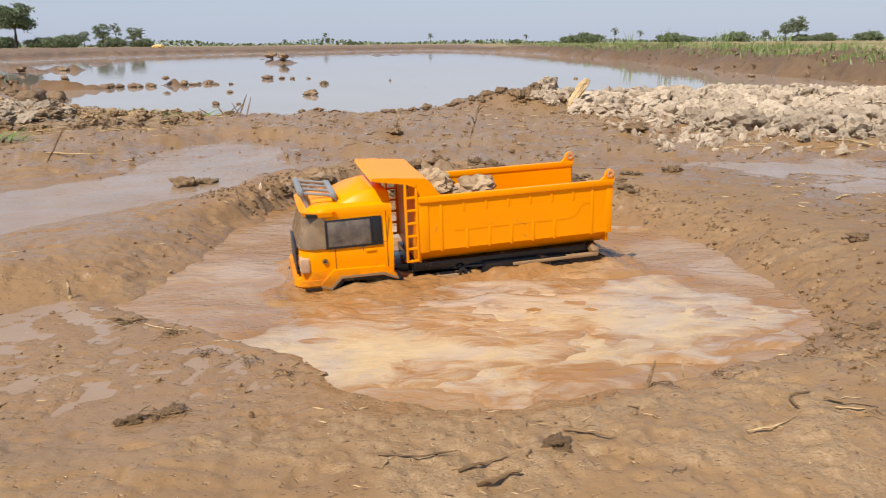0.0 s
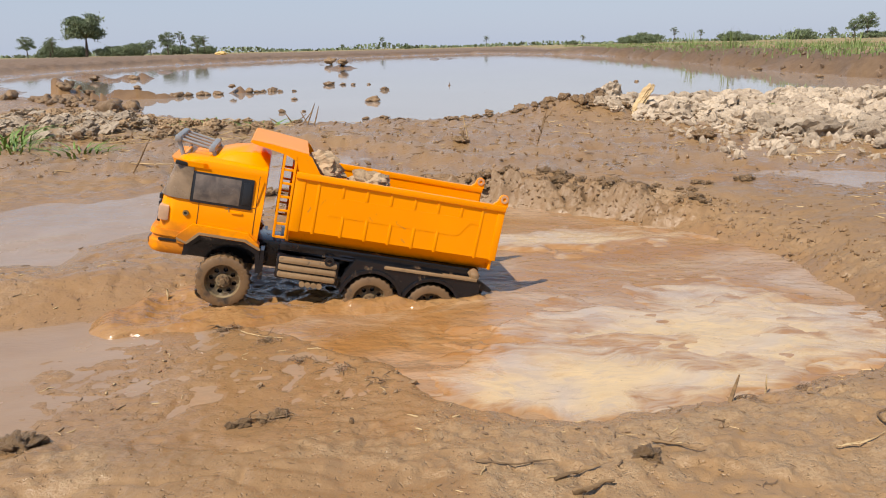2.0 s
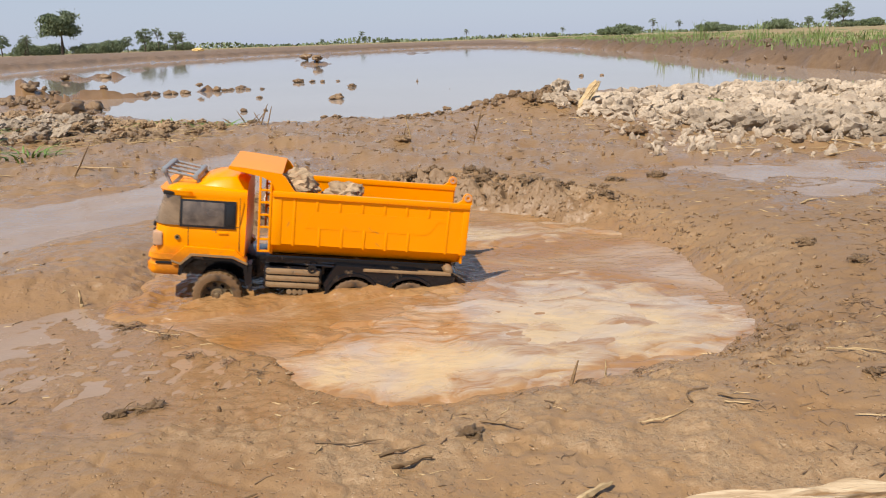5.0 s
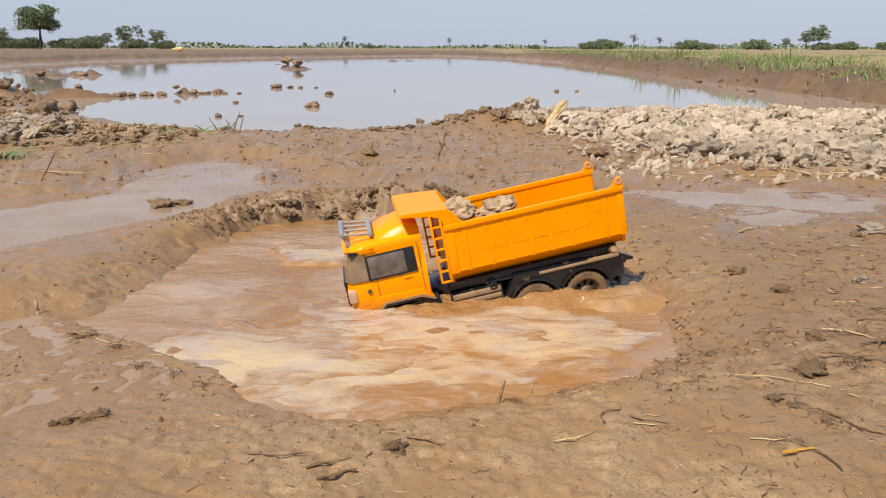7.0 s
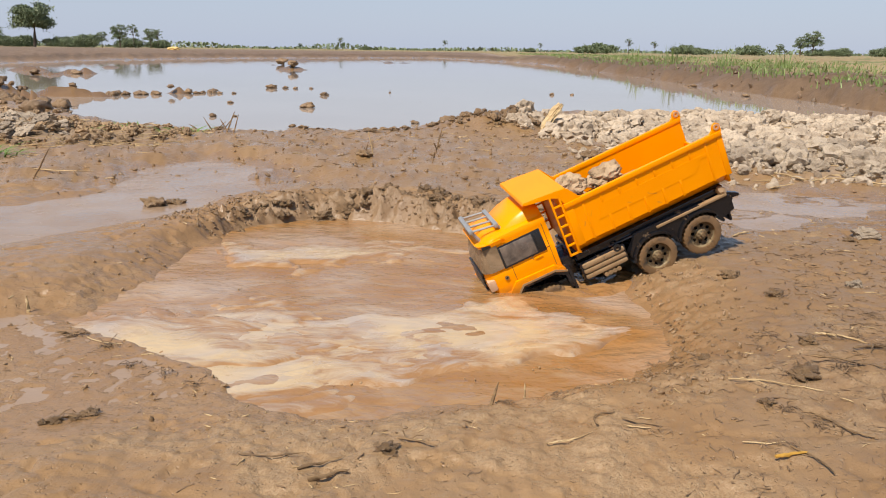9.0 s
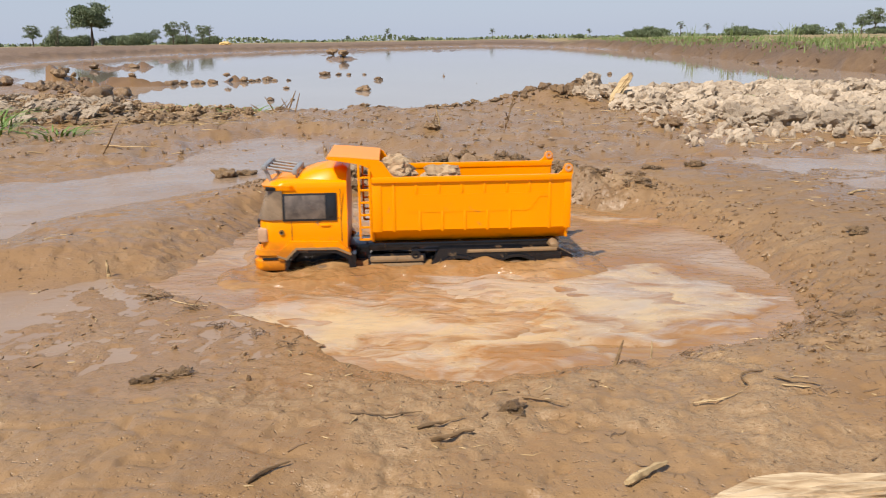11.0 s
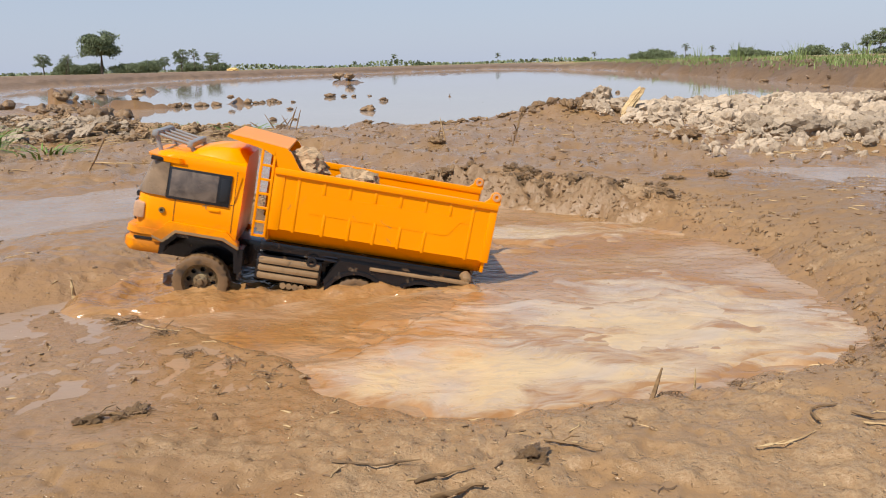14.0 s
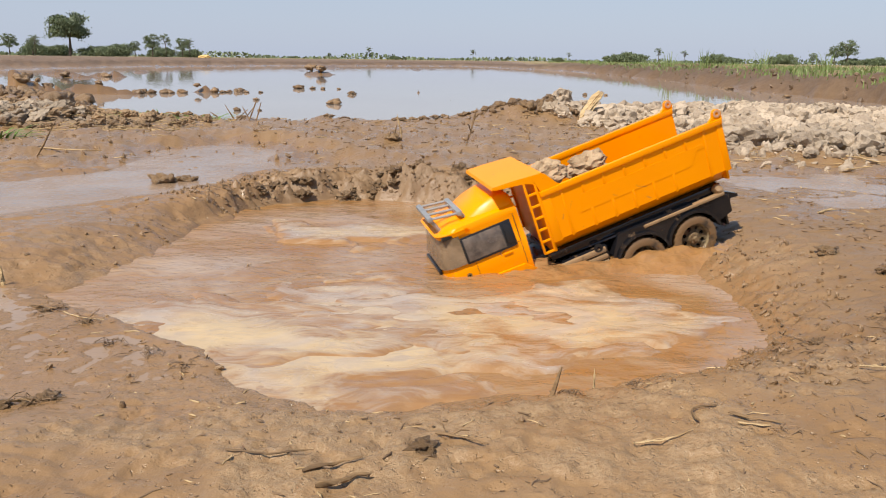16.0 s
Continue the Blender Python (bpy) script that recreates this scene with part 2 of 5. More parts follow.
MUD, POOL_WATER, PUDDLE_WATER, POND_WATER = mud_material(), pool_material("stirred_water"), puddle_material(), pond_material()
WAVE_WATER, FROTH = pool_material("choppy_water", 0.6, 0.1), froth_material()
DRY_CLOD = clay_material("dry_clod", (0.30, 0.222, 0.150), (0.50, 0.40, 0.29))
WET_CLOD = clay_material("wet_clod", (0.12, 0.075, 0.042), (0.22, 0.143, 0.085), 0.5)
LOAD_ROCK = clay_material("load_rock", (0.29, 0.185, 0.10), (0.46, 0.325, 0.195))
BROWN_CLOD = clay_material("brown_clod", (0.23, 0.145, 0.075), (0.37, 0.25, 0.14))
MUD_CLOD = clay_material("mud_clod", (0.185, 0.112, 0.055), (0.285, 0.18, 0.092), 0.38)
ORANGE, GLASS = orange_material(), glass_material("dusty_glass", (0.07, 0.055, 0.047), (0.20, 0.155, 0.12))
BLACK = muddied_material("black_plastic", (0.010, 0.010, 0.012), 0.13, 0.17, (0.22, 0.135, 0.066))
WINDSCREEN = glass_material("muddy_windscreen", (0.12, 0.08, 0.045), (0.27, 0.185, 0.11))
BLACK_CLEAN = muddied_material("black_trim", (0.012, 0.012, 0.013), 0.3, 0.08)
TYRE = muddied_material("muddy_rubber", (0.03, 0.026, 0.022), 0.4, 0.72, (0.20, 0.118, 0.056))
RIM = muddied_material("muddy_rim", (0.26, 0.20, 0.115), 0.2, 0.52, (0.17, 0.105, 0.05))
TANK = muddied_material("muddy_tank", (0.16, 0.115, 0.07), 0.22, 0.8, (0.32, 0.205, 0.105))
SILVER = plain("silver_plastic", (0.27, 0.275, 0.275), 0.42, 0.2, 60, 0.2, 0.1)
LAMP_CLEAR = plain("clear_lamp", (0.50, 0.31, 0.19), 0.15, 0.0, 90, 0.45)
TWIG = wood_material("dark_twig", (0.06, 0.034, 0.016), (0.25, 0.155, 0.072))
FIBRE = wood_material("muddy_fibre", (0.10, 0.062, 0.034), (0.23, 0.145, 0.078))
STRAW = wood_material("pale_straw", (0.30, 0.19, 0.085), (0.52, 0.38, 0.20))
BLEACHED = wood_material("bleached_wood", (0.24, 0.14, 0.06), (0.58, 0.45, 0.29), 110)
GRASS = leaf_material("green_grass", (0.045, 0.10, 0.015), (0.14, 0.24, 0.04))
REED = leaf_material("reed_green", (0.085, 0.135, 0.03), (0.20, 0.26, 0.08))
# far foliage: air haze is mixed into the leaf colour as a paler green
HAZED_LEAF = leaf_material("hazed_tree_leaf", (0.085, 0.115, 0.055), (0.15, 0.19, 0.095))
BARK = plain("bark", (0.085, 0.062, 0.045), 0.9, 0, 6, 0.4, 0.5, 0.02)


# ---- mesh helpers ----
def lattice(seed):
    return np.random.RandomState(seed).rand(256, 256)


def value_noise(x, y, seed):
    g = LATTICES[seed % 8]
    xi, yi = np.floor(x).astype(int), np.floor(y).astype(int)
    fx, fy = x - xi, y - yi
    fx, fy = fx * fx * (3 - 2 * fx), fy * fy * (3 - 2 * fy)
    a, b = g[xi & 255, yi & 255], g[(xi + 1) & 255, yi & 255]
    c, d = g[xi & 255, (yi + 1) & 255], g[(xi + 1) & 255, (yi + 1) & 255]
    return (a + (b - a) * fx) * (1 - fy) + (c + (d - c) * fx) * fy - 0.5


def fbm(x, y, scale, octaves, seed=0, gain=0.5):
    out, amp = 0.0, 1.0
    for k in range(octaves):
        out = out + amp * value_noise(x * scale * 2 ** k + 17.3 * k, y * scale * 2 ** k + 9.1 * k, seed + k)
        amp *= gain
    return out


LATTICES = [lattice(k) for k in range(8)]


def outline_distance(x, y, outline):
    """Signed distance to a closed outline, negative inside."""
    best, inside = np.full(x.shape, 1e9), np.zeros(x.shape, bool)
    for (ax, ay), (bx, by) in zip(outline, outline[1:] + outline[:1]):
        dx, dy = bx - ax, by - ay
        t = np.clip(((x - ax) * dx + (y - ay) * dy) / (dx * dx + dy * dy), 0, 1)
        best = np.minimum(best, np.hypot(x - ax - t * dx, y - ay - t * dy))
        inside ^= ((ay > y) != (by > y)) & (x < (bx - ax) * (y - ay) / (by - ay + 1e-12) + ax)
    return np.where(inside, -best, best)


def step(lo, hi, v):
    t = np.clip((v - lo) / (hi - lo), 0, 1)
    return t * t * (3 - 2 * t)


def link_mesh(name, verts, faces, material, parent=None, smooth=True):
    me = bpy.data.meshes.new(name)
    me.from_pydata([tuple(v) for v in verts], [], [tuple(f) for f in faces])
    me.materials.append(material)
    me.polygons.foreach_set("use_smooth", [smooth] * len(me.polygons))
    me.update()
    ob = new(name, me)
    ob.parent = parent
    return ob


def grid_mesh(name, X, Y, Z, material, amounts=()):
    """A sheet from equal arrays of places; amounts: named values for the material."""
    rows, cols = X.shape
    me = bpy.data.meshes.new(name)
    co = np.stack([X, Y, Z], -1).reshape(-1, 3).astype(np.float32)
    i = np.arange(rows * cols).reshape(rows, cols)
    quads = np.stack([i[:-1, :-1], i[:-1, 1:], i[1:, 1:], i[1:, :-1]], -1).reshape(-1, 4)
    me.vertices.add(len(co))
    me.vertices.foreach_set("co", co.ravel())
    me.loops.add(quads.size)
    me.loops.foreach_set("vertex_index", quads.ravel().astype(np.int32))
    me.polygons.add(len(quads))
    me.polygons.foreach_set("loop_start", np.arange(0, quads.size, 4, dtype=np.int32))
    me.polygons.foreach_set("use_smooth", np.ones(len(quads), bool))
    for key, v in amounts:
        me.attributes.new(key, "FLOAT", "POINT").data.foreach_set("value", v.ravel().astype(np.float32))
    me.materials.append(material)
    me.update(calc_edges=True)
    me.validate()
    return new(name, me)


def part(name, bm, material, parent=None, label="", smooth=True):
    """One mesh object from a bmesh, under a thing or a part."""
    me = bpy.data.meshes.new(name)
    bmesh.ops.recalc_face_normals(bm, faces=bm.faces)
    bm.to_mesh(me)
    bm.free()
    me.materials.append(material)
    if smooth:
        me.polygons.foreach_set("use_smooth", [True] * len(me.polygons))
        me.set_sharp_from_angle(angle=radians(35))
    ob = new(name, me)
    ob.parent = parent
    if label:
        ob["label"] = label
    return ob


def add_box(bm, x0, x1, y0, y1, z0, z1, bevel=0.0, turn=None):
    m = Matrix.Translation(((x0 + x1) / 2, (y0 + y1) / 2, (z0 + z1) / 2)) @ (turn or Matrix()) @ Matrix.Diagonal((x1 - x0, y1 - y0, z1 - z0, 1))
    v = bmesh.ops.create_cube(bm, size=1, matrix=m)["verts"]
    if bevel:
        e = {e for w in v for e in w.link_edges}
        bmesh.ops.bevel(bm, geom=list(e), offset=bevel, segments=2, profile=0.6, affect="EDGES")


def add_tube(bm, a, b, r, segs=10, r2=None):
    a, b = Vector(a), Vector(b)
    m = Matrix.Translation((a + b) / 2) @ (b - a).to_track_quat("Z", "Y").to_matrix().to_4x4()
    bmesh.ops.create_cone(bm, cap_ends=True, segments=segs, radius1=r, radius2=r if r2 is None else r2, depth=(b - a).length, matrix=m)


def add_profile(bm, pts, y0, y1):
    """Extrudes a closed outline of (x, z) from y0 to y1."""
    lo = [bm.verts.new((x, y0, z)) for x, z in pts]
    hi = [bm.verts.new((x, y1, z)) for x, z in pts]
    n = len(pts)
    bm.faces.new(lo)
    bm.faces.new(hi[::-1])
    for k in range(n):
        bm.faces.new((lo[k], hi[k], hi[(k + 1) % n], lo[(k + 1) % n]))


def add_lathe(bm, pts, y=0.0, segs=32, cx=0.0, cz=0.0):
    """Turns a closed outline of (radius, y) round the y axis."""
    rings = []
    for s in range(segs):
        a = 2 * math.pi * s / segs
        rings.append([bm.verts.new((cx + r * math.cos(a), y + h, cz + r * math.sin(a))) for r, h in pts])
    for s in range(segs):
        p, q = rings[s], rings[(s + 1) % segs]
        for k in range(len(pts)):
            j = (k + 1) % len(pts)
            bm.faces.new((p[k], q[k], q[j], p[j]))


def lump(seed, sub=2, rough=0.35, flat=0.75):
    """A rough clod of about unit size."""
    bm = bmesh.new()
    bmesh.ops.create_icosphere(bm, subdivisions=sub, radius=0.5)
    rng = random.Random(seed)
    off = Vector((rng.uniform(-9, 9), rng.uniform(-9, 9), rng.uniform(-9, 9)))
    s = Vector((rng.uniform(0.85, 1.2), rng.uniform(0.75, 1.05), rng.uniform(0.85, 1.1) * flat))
    for v in bm.verts:
        d = v.co.normalized()
        k = 1 + rough * noise.noise(d * 1.4 + off) + rough * 0.55 * noise.noise(d * 3.4 + off) + rough * 0.3 * noise.noise(d * 7.5 + off)
        v.co = Vector((v.co.x * s.x, v.co.y * s.y, v.co.z * s.z)) * k
    return bm


def lump_mesh(name, seed, material, **k):
    bm = lump(seed, **k)
    me = bpy.data.meshes.new(name)
    bm.to_mesh(me)
    bm.free()
    me.materials.append(material)
    me.polygons.foreach_set("use_smooth", [material is not DRY_CLOD] * len(me.polygons))
    return me


# ---- the ground ----
POOL = [(-0.52, 1.34), (-0.56, 1.23), (-0.46, 1.14), (-0.38, 1.10), (-0.28, 1.04), (-0.20, 0.97), (-0.12, 0.90), (-0.02, 0.845), (0.10, 0.835), (0.20, 0.885),
        (0.29, 0.885), (0.39, 0.95), (0.48, 1.0), (0.54, 1.08), (0.57, 1.20), (0.57, 1.36), (0.55, 1.50), (0.50, 1.65), (0.42, 1.80), (0.25, 1.95),
        (0.05, 2.08), (-0.15, 2.16), (-0.33, 2.08), (-0.44, 1.93), (-0.465, 1.80), (-0.49, 1.66), (-0.495, 1.48)]
PUDDLE_LEFT = [(-0.90, 1.34), (-0.84, 1.56), (-0.66, 1.90), (-0.44, 2.28), (-0.40, 2.50), (-0.50, 2.62), (-0.56, 2.85), (-0.82, 3.08), (-1.0, 2.83), (-1.0, 2.35),
               (-1.04, 2.22), (-1.25, 2.04), (-1.6, 1.75), (-1.75, 1.5), (-1.45, 1.34), (-1.15, 1.30)]
# the low wet mud beside the hole, where its water spills out
LOWLAND = [(-0.50, 1.16), (-0.62, 1.19), (-0.80, 1.15), (-1.05, 1.00), (-1.10, 0.80), (-0.85, 0.70), (-0.55, 0.76), (-0.36, 0.80), (-0.20, 0.84), (-0.14, 0.89), (-0.24, 0.98), (-0.40, 1.09)]
PUDDLE_RIGHT = [(0.68, 2.24), (0.88, 2.40), (1.07, 2.30), (1.32, 2.30), (1.55, 2.10), (1.30, 1.85), (1.02, 1.73), (0.90, 1.80), (0.92, 1.95), (0.80, 2.08)]
POND = [(-2.96, 5.9), (-1.88, 4.86), (-1.24, 4.44), (-0.60, 4.5), (0.20, 4.8), (0.5, 5.6), (0.97, 6.5), (2.2, 6.2), (3.0, 6.0), (4.2, 6.5), (4.15, 9.0),
        (4.1, 13.1), (4.1, 22.0), (3.9, 32.0), (-1.5, 52.0), (-9.5, 41.0), (-13.2, 31.0), (-12.6, 23.0), (-11.8, 18.5), (-9.0, 13.2), (-5.3, 8.4)]
PILE_RIGHT = [(0.45, 4.1), (0.81, 3.74), (0.99, 3.26), (1.26, 2.80), (1.45, 2.50), (2.1, 2.4), (3.2, 3.2), (3.3, 4.6), (2.4, 5.3), (1.3, 5.2), (0.75, 4.7)]
PILE_LEFT = [(-3.2, 5.3), (-2.27, 4.65), (-1.5, 4.1), (-1.15, 3.85), (-1.3, 3.3), (-1.75, 3.25), (-2.4, 3.3), (-3.4, 3.8)]
BARS = [(-3.75, 7.95, 0.75, 0.24), (-3.20, 8.55, 0.60, 0.20), (-4.5, 7.2, 0.9, 0.5), (-3.7, 6.5, 0.6, 0.3), (-2.95, 8.6, 0.2, 0.1), (-4.3, 7.4, 0.5, 0.35), (-7.1, 13.7, 0.6, 0.3), (-8.6, 16.0, 0.8, 0.3),
        (-6.9, 14.6, 0.9, 0.18), (-8.3, 18.9, 1.0, 0.3), (-5.3, 24.5, 1.0, 0.5), (-6.5, 33.0, 1.6, 0.6), (-3.8, 19.0, 0.8, 0.35), (0.05, 5.38, 0.28, 0.10),
        (1.5, 9.3, 0.3, 0.07), (-2.6, 26.2, 1.6, 0.3), (-0.6, 25.0, 1.4, 0.3), (-12.0, 30.0, 2.2, 0.7), (-1.9, 31.0, 1.6, 0.4)]


def ground_height(x, y):
    """Height of the ground and how wet, dry and grown it is."""
    x, y = np.asarray(x, float), np.asarray(y, float)
    wob = 0.035 * fbm(x, y, 7, 3, 1) + 0.018 * fbm(x, y, 26, 3, 3)
    dp = outline_distance(x, y, POOL) + wob * step(0.03, 0.16, np.hypot(x + 0.0, y - 1.4) - 0.2)
    dq = outline_distance(x, y, POND) + 0.35 * fbm(x, y, 1.6, 4, 2) * np.clip(y / 12, 0.4, 3)
    ang = np.arctan2(y - 1.45, x - 0.0)
    left, right = step(0.45, 0.95, -np.cos(ang)), step(0.55, 0.9, np.cos(ang))
    back, front = step(0.35, 0.8, np.sin(ang)) * (1 - left * 0.8) * (1 - right), step(0.3, 0.8, -np.sin(ang)) * (1 - left) * (1 - right)
    total = left + right + back + front + 1e-6
    lip = (left * 0.066 + right * 0.080 + back * 0.070 + front * 0.033) / total
    reach = (left * 0.12 + right * 0.15 + back * 0.032 + front * 0.055) / total
    inland = step(2.0, 3.6, y) * 0.008
    shore = 1 - np.exp(-np.clip(dq, 0, None) / (np.clip(0.12 + 0.03 * y, 0.18, 1.6) * (1 - 0.6 * step(2.6, 4.0, x))))
    bank = step(3.5, 4.5, x) * step(4.6, 6.6, y) + step(9, 24, y) * step(0, 1.0, dq)
    bank = np.clip(bank, 0, 1)
    top = lip + inland + bank * (0.15 + 0.06 * step(8, 35, y) + 0.02 * step(2.6, 4.2, x) * step(70, 40, y))  + 0.00035 * np.clip(y - 60, 0, None)
    z = np.where(dp > 0, top * (1 - np.exp(-np.clip(dp, 0, None) / reach)), -0.102 * (1 - np.exp(np.clip(dp, None, 0) / 0.20)))
    z = np.where(dq > 0, z * shore, -0.10 * (1 - np.exp(np.clip(dq, None, 0) / 0.5)))
    # mud bars in the pond
    bars = np.zeros_like(x)
    for bx, by, rx, ry in BARS:
        r = np.hypot((x - bx) / (0.75 * rx), (y - by) / (0.65 * ry)) + 0.5 * fbm(x / max(rx, .2), y / max(ry, .1), 1.1, 3, 5)
        bars = np.maximum(bars, np.exp(-(np.clip(r, 0, 6) ** 2)) * (dq < 0))
        z = z + (0.155 + 0.03 * min(1, by / 14)) * np.exp(-(np.clip(r, 0, 6) ** 2) * 1.3) * (dq < 0)
    z = z + bars * (0.11 * fbm(x, y, 5, 4, 2))
    # the heaps
    da, db = outline_distance(x, y, PILE_RIGHT) + 0.12 * fbm(x, y, 3, 3, 4), outline_distance(x, y, PILE_LEFT) + 0.2 * fbm(x, y, 3, 3, 6)
    ha, hb = step(0.05, -0.45, da), step(0.1, -0.45, db)
    z = z + 0.012 * ha + 0.02 * hb
    dirt = np.exp(-np.hypot((x - 0.42) / 0.35, (y - 4.35) / 0.3) ** 2)
    z = z + 0.10 * dirt
    # puddles
    pl, pr = outline_distance(x, y, PUDDLE_LEFT) + 0.10 * fbm(x, y, 6, 3, 7), outline_distance(x, y, PUDDLE_RIGHT) + 0.30 * fbm(x, y, 6, 4, 3) + 0.02
    near_water = (dp > 0) & (y < 4.2)
    z = np.where(near_water, z + (0.054 - z) * step(0.20, 0.08, pl) * step(0.0, 0.06, dp) - 0.014 * step(0.03, -0.10, pl), z)
    z = np.where(near_water, z + (0.074 - z) * step(0.12, 0.02, pr) - 0.007 * step(0.02, -0.10, pr), z)
    # the low wet mud
    low = step(0.18, -0.02, outline_distance(x, y, LOWLAND) + 0.05 * fbm(x, y, 6, 2, 4)) * (dp > 0) * step(0.0, 0.05, dp) * step(0.02, 0.16, pl)
    z = z + (0.008 - z) * low
    # rough relief: crumbled back and right banks, hoof-like dents, trampled mud
    land = step(-0.02, 0.05, dp) * step(-0.05, 0.1, dq)
    calm = 1 - 0.85 * np.maximum(step(0.05, -0.02, pl), step(0.05, -0.02, pr))
    crumble = np.exp(-((dp - 0.05) / 0.07) ** 2) * np.clip(back + 0.24 * right + 0.12 * left, 0, 1)
    relief = 0.016 * fbm(x, y, 4, 3, 2) + 0.008 * fbm(x, y, 16, 3, 5) * (0.3 + 1.2 * step(1.6, 2.6, y)) + 0.0030 * fbm(x, y, 60, 2, 1)
    relief = relief + crumble * (0.046 * fbm(x, y, 13, 4, 4, 0.62) + 0.034 * fbm(x, y, 38, 4, 6, 0.68))
    relief = relief + step(2.0, 2.6, y) * (0.024 * fbm(x, y, 9, 4, 0) + 0.012 * fbm(x, y, 34, 3, 5)) + bank * (0.10 * fbm(x, y, 2.2, 4, 3)) * step(60, 40, y)
    relief = relief * (1 - 0.7 * ha) + (hb + dirt) * 0.04 * fbm(x, y, 9, 4, 2)
    furrow = np.abs(fbm(x * 1.0, y * 1.8, 5, 3, 6))
    relief = relief - 0.006 * np.exp(-(furrow / 0.05) ** 2) * step(0.1, 0.3, dp) * step(2.2, 1.6, y) * 0.5
    # near mud: patches of fine trampled crust between smooth skins, small pits
    crust = step(0.02, 0.20, fbm(x, y, 5.5, 3, 7)) * step(2.3, 1.8, y)
    relief = relief + crust * (0.0048 * fbm(x, y, 55, 3, 2, 0.7)) - 0.004 * step(0.26, 0.36, fbm(x, y, 27, 2, 6)) * step(2.3, 1.8, y)
    relief = relief * (1 - 0.45 * low)
    z = z + relief * land * calm
    z = np.where(dp < 0, np.minimum(z, 0.02), z)
    wet = np.clip(np.exp(-np.clip(dp, 0, None) / 0.06) * (1 - 0.95 * back) + 1.0 * low + 0.9 * step(0.18, 0.0, pl) + 0.9 * step(0.22, 0.0, pr) + 0.4 * left * step(0.6, 0.2, dp)
                  + np.exp(-np.clip(dq, 0, None) / 0.25) * 0.9 * (1 - bank) + crumble * 0.08, 0, 1) * (1 - ha)
    dry = np.clip(ha + 0.55 * hb, 0, 1)
    # wet clay amounts; the bank's share also darkens its less lit face
    clay = np.clip(np.maximum(bank * step(1.3 + 0.03 * y, 0.6 + 0.015 * y, dq), 0.62 * bank * step(3.0, 1.5, x)) * step(110, 70, y) + bars * 0.5 + crumble * back * 0.45 + 0.30 * step(0.40, 0.75, x) * step(2.6, 1.9, y), 0, 1) * 0.85
    field = np.clip(bank * step(0.8, 1.4, dq) * step(2.2, 3.6, x) + step(70, 110, y), 0, 1)
    return z, wet, dry, field, clay, np.clip(crust + 0.8 * crumble, 0, 1) * (1 - 0.5 * low)


def ground_at(x, y):
    return float(ground_height(np.array([x]), np.array([y]))[0][0])


rows_y = np.concatenate([np.linspace(-60, -2, 12), np.linspace(-1.8, 0.3, 14), np.linspace(0.34, 2.3, 440), 2.3 * np.exp(np.linspace(0.003, math.log(3200 / 2.3), 330))])
u = np.linspace(-1, 1, 760)
fine = 0.75 + 1.12 * np.clip(rows_y, 0, None)
GX, GY = u[None, :] * fine[:, None] + u[None, :] ** 9 * (60 + 0.3 * fine[:, None]), np.repeat(rows_y[:, None], len(u), 1)
GX = GX + 0.1
GZ, WET, DRY, FIELD, CLAY, CRUST = ground_height(GX, GY)
tagged(grid_mesh("ground", GX, GY, GZ, MUD, (("wet", WET), ("dry", DRY), ("field", FIELD), ("clay", CLAY), ("crust", CRUST))), "wet brown churned mud with a scooped-out water hole", "ground", kind="structure")


def water_sheet(name, x0, x1, y0, y1, z, cell, material, wave=0.0, label="", within=None, clear=0.07):
    nx, ny = max(2, int((x1 - x0) / cell)), max(2, int((y1 - y0) / cell))
    X, Y = np.meshgrid(np.linspace(x0, x1, nx), np.linspace(y0, y1, ny))
    Z = np.full_like(X, z)
    if wave:
        Z = Z + wave * (fbm(X + 0.2 * fbm(X, Y, 3, 2, 1), Y * 1.7, 5, 3, 2) + 0.35 * fbm(X, Y * 1.5, 22, 2, 4))
    ob = grid_mesh(name, X, Y, Z, material)
    if within:
        bm = bmesh.new()
        bm.from_mesh(ob.data)
        vx, vy = np.array([v.co.x for v in bm.verts]), np.array([v.co.y for v in bm.verts])
        far = (outline_distance(vx, vy, within) > 0.035) | (z - ground_height(vx, vy)[0] > 0.0115) | (outline_distance(vx, vy, POOL) < clear)
        bmesh.ops.delete(bm, geom=[v for v, f in zip(list(bm.verts), far) if f], context="VERTS")
        bm.to_mesh(ob.data)
        bm.free()
    return tagged(ob, label, "water", kind="structure")


water_sheet("pool_water", -0.78, 0.72, 0.74, 2.2, 0.001, 0.008, POOL_WATER, 0.007, "opaque orange-brown muddy water stirred in the hole")
water_sheet("puddle_water_1", -1.9, -0.32, 0.75, 3.2, 0.0475, 0.018, PUDDLE_WATER, 0, "shallow still muddy puddle reflecting the sky", within=PUDDLE_LEFT)
water_sheet("puddle_water_2", 0.55, 1.75, 1.6, 2.55, 0.0705, 0.03, PUDDLE_WATER, 0, "thin film of rain water on trampled mud", within=PUDDLE_RIGHT)
water_sheet("puddle_water_3", -1.15, -0.12, 0.68, 1.32, 0.0080, 0.010, PUDDLE_WATER, 0, "thin film of spilt water shining on low mud", within=LOWLAND, clear=0.03)
water_sheet("pond_water", -60, 12, 4.2, 60, 0.0, 0.8, POND_WATER, 0, "flooded field, still water mirroring the pale sky")


# ---- the toy dump truck: x from the bumper to the tail, z from the ground under its wheels ----
CX = 0.30


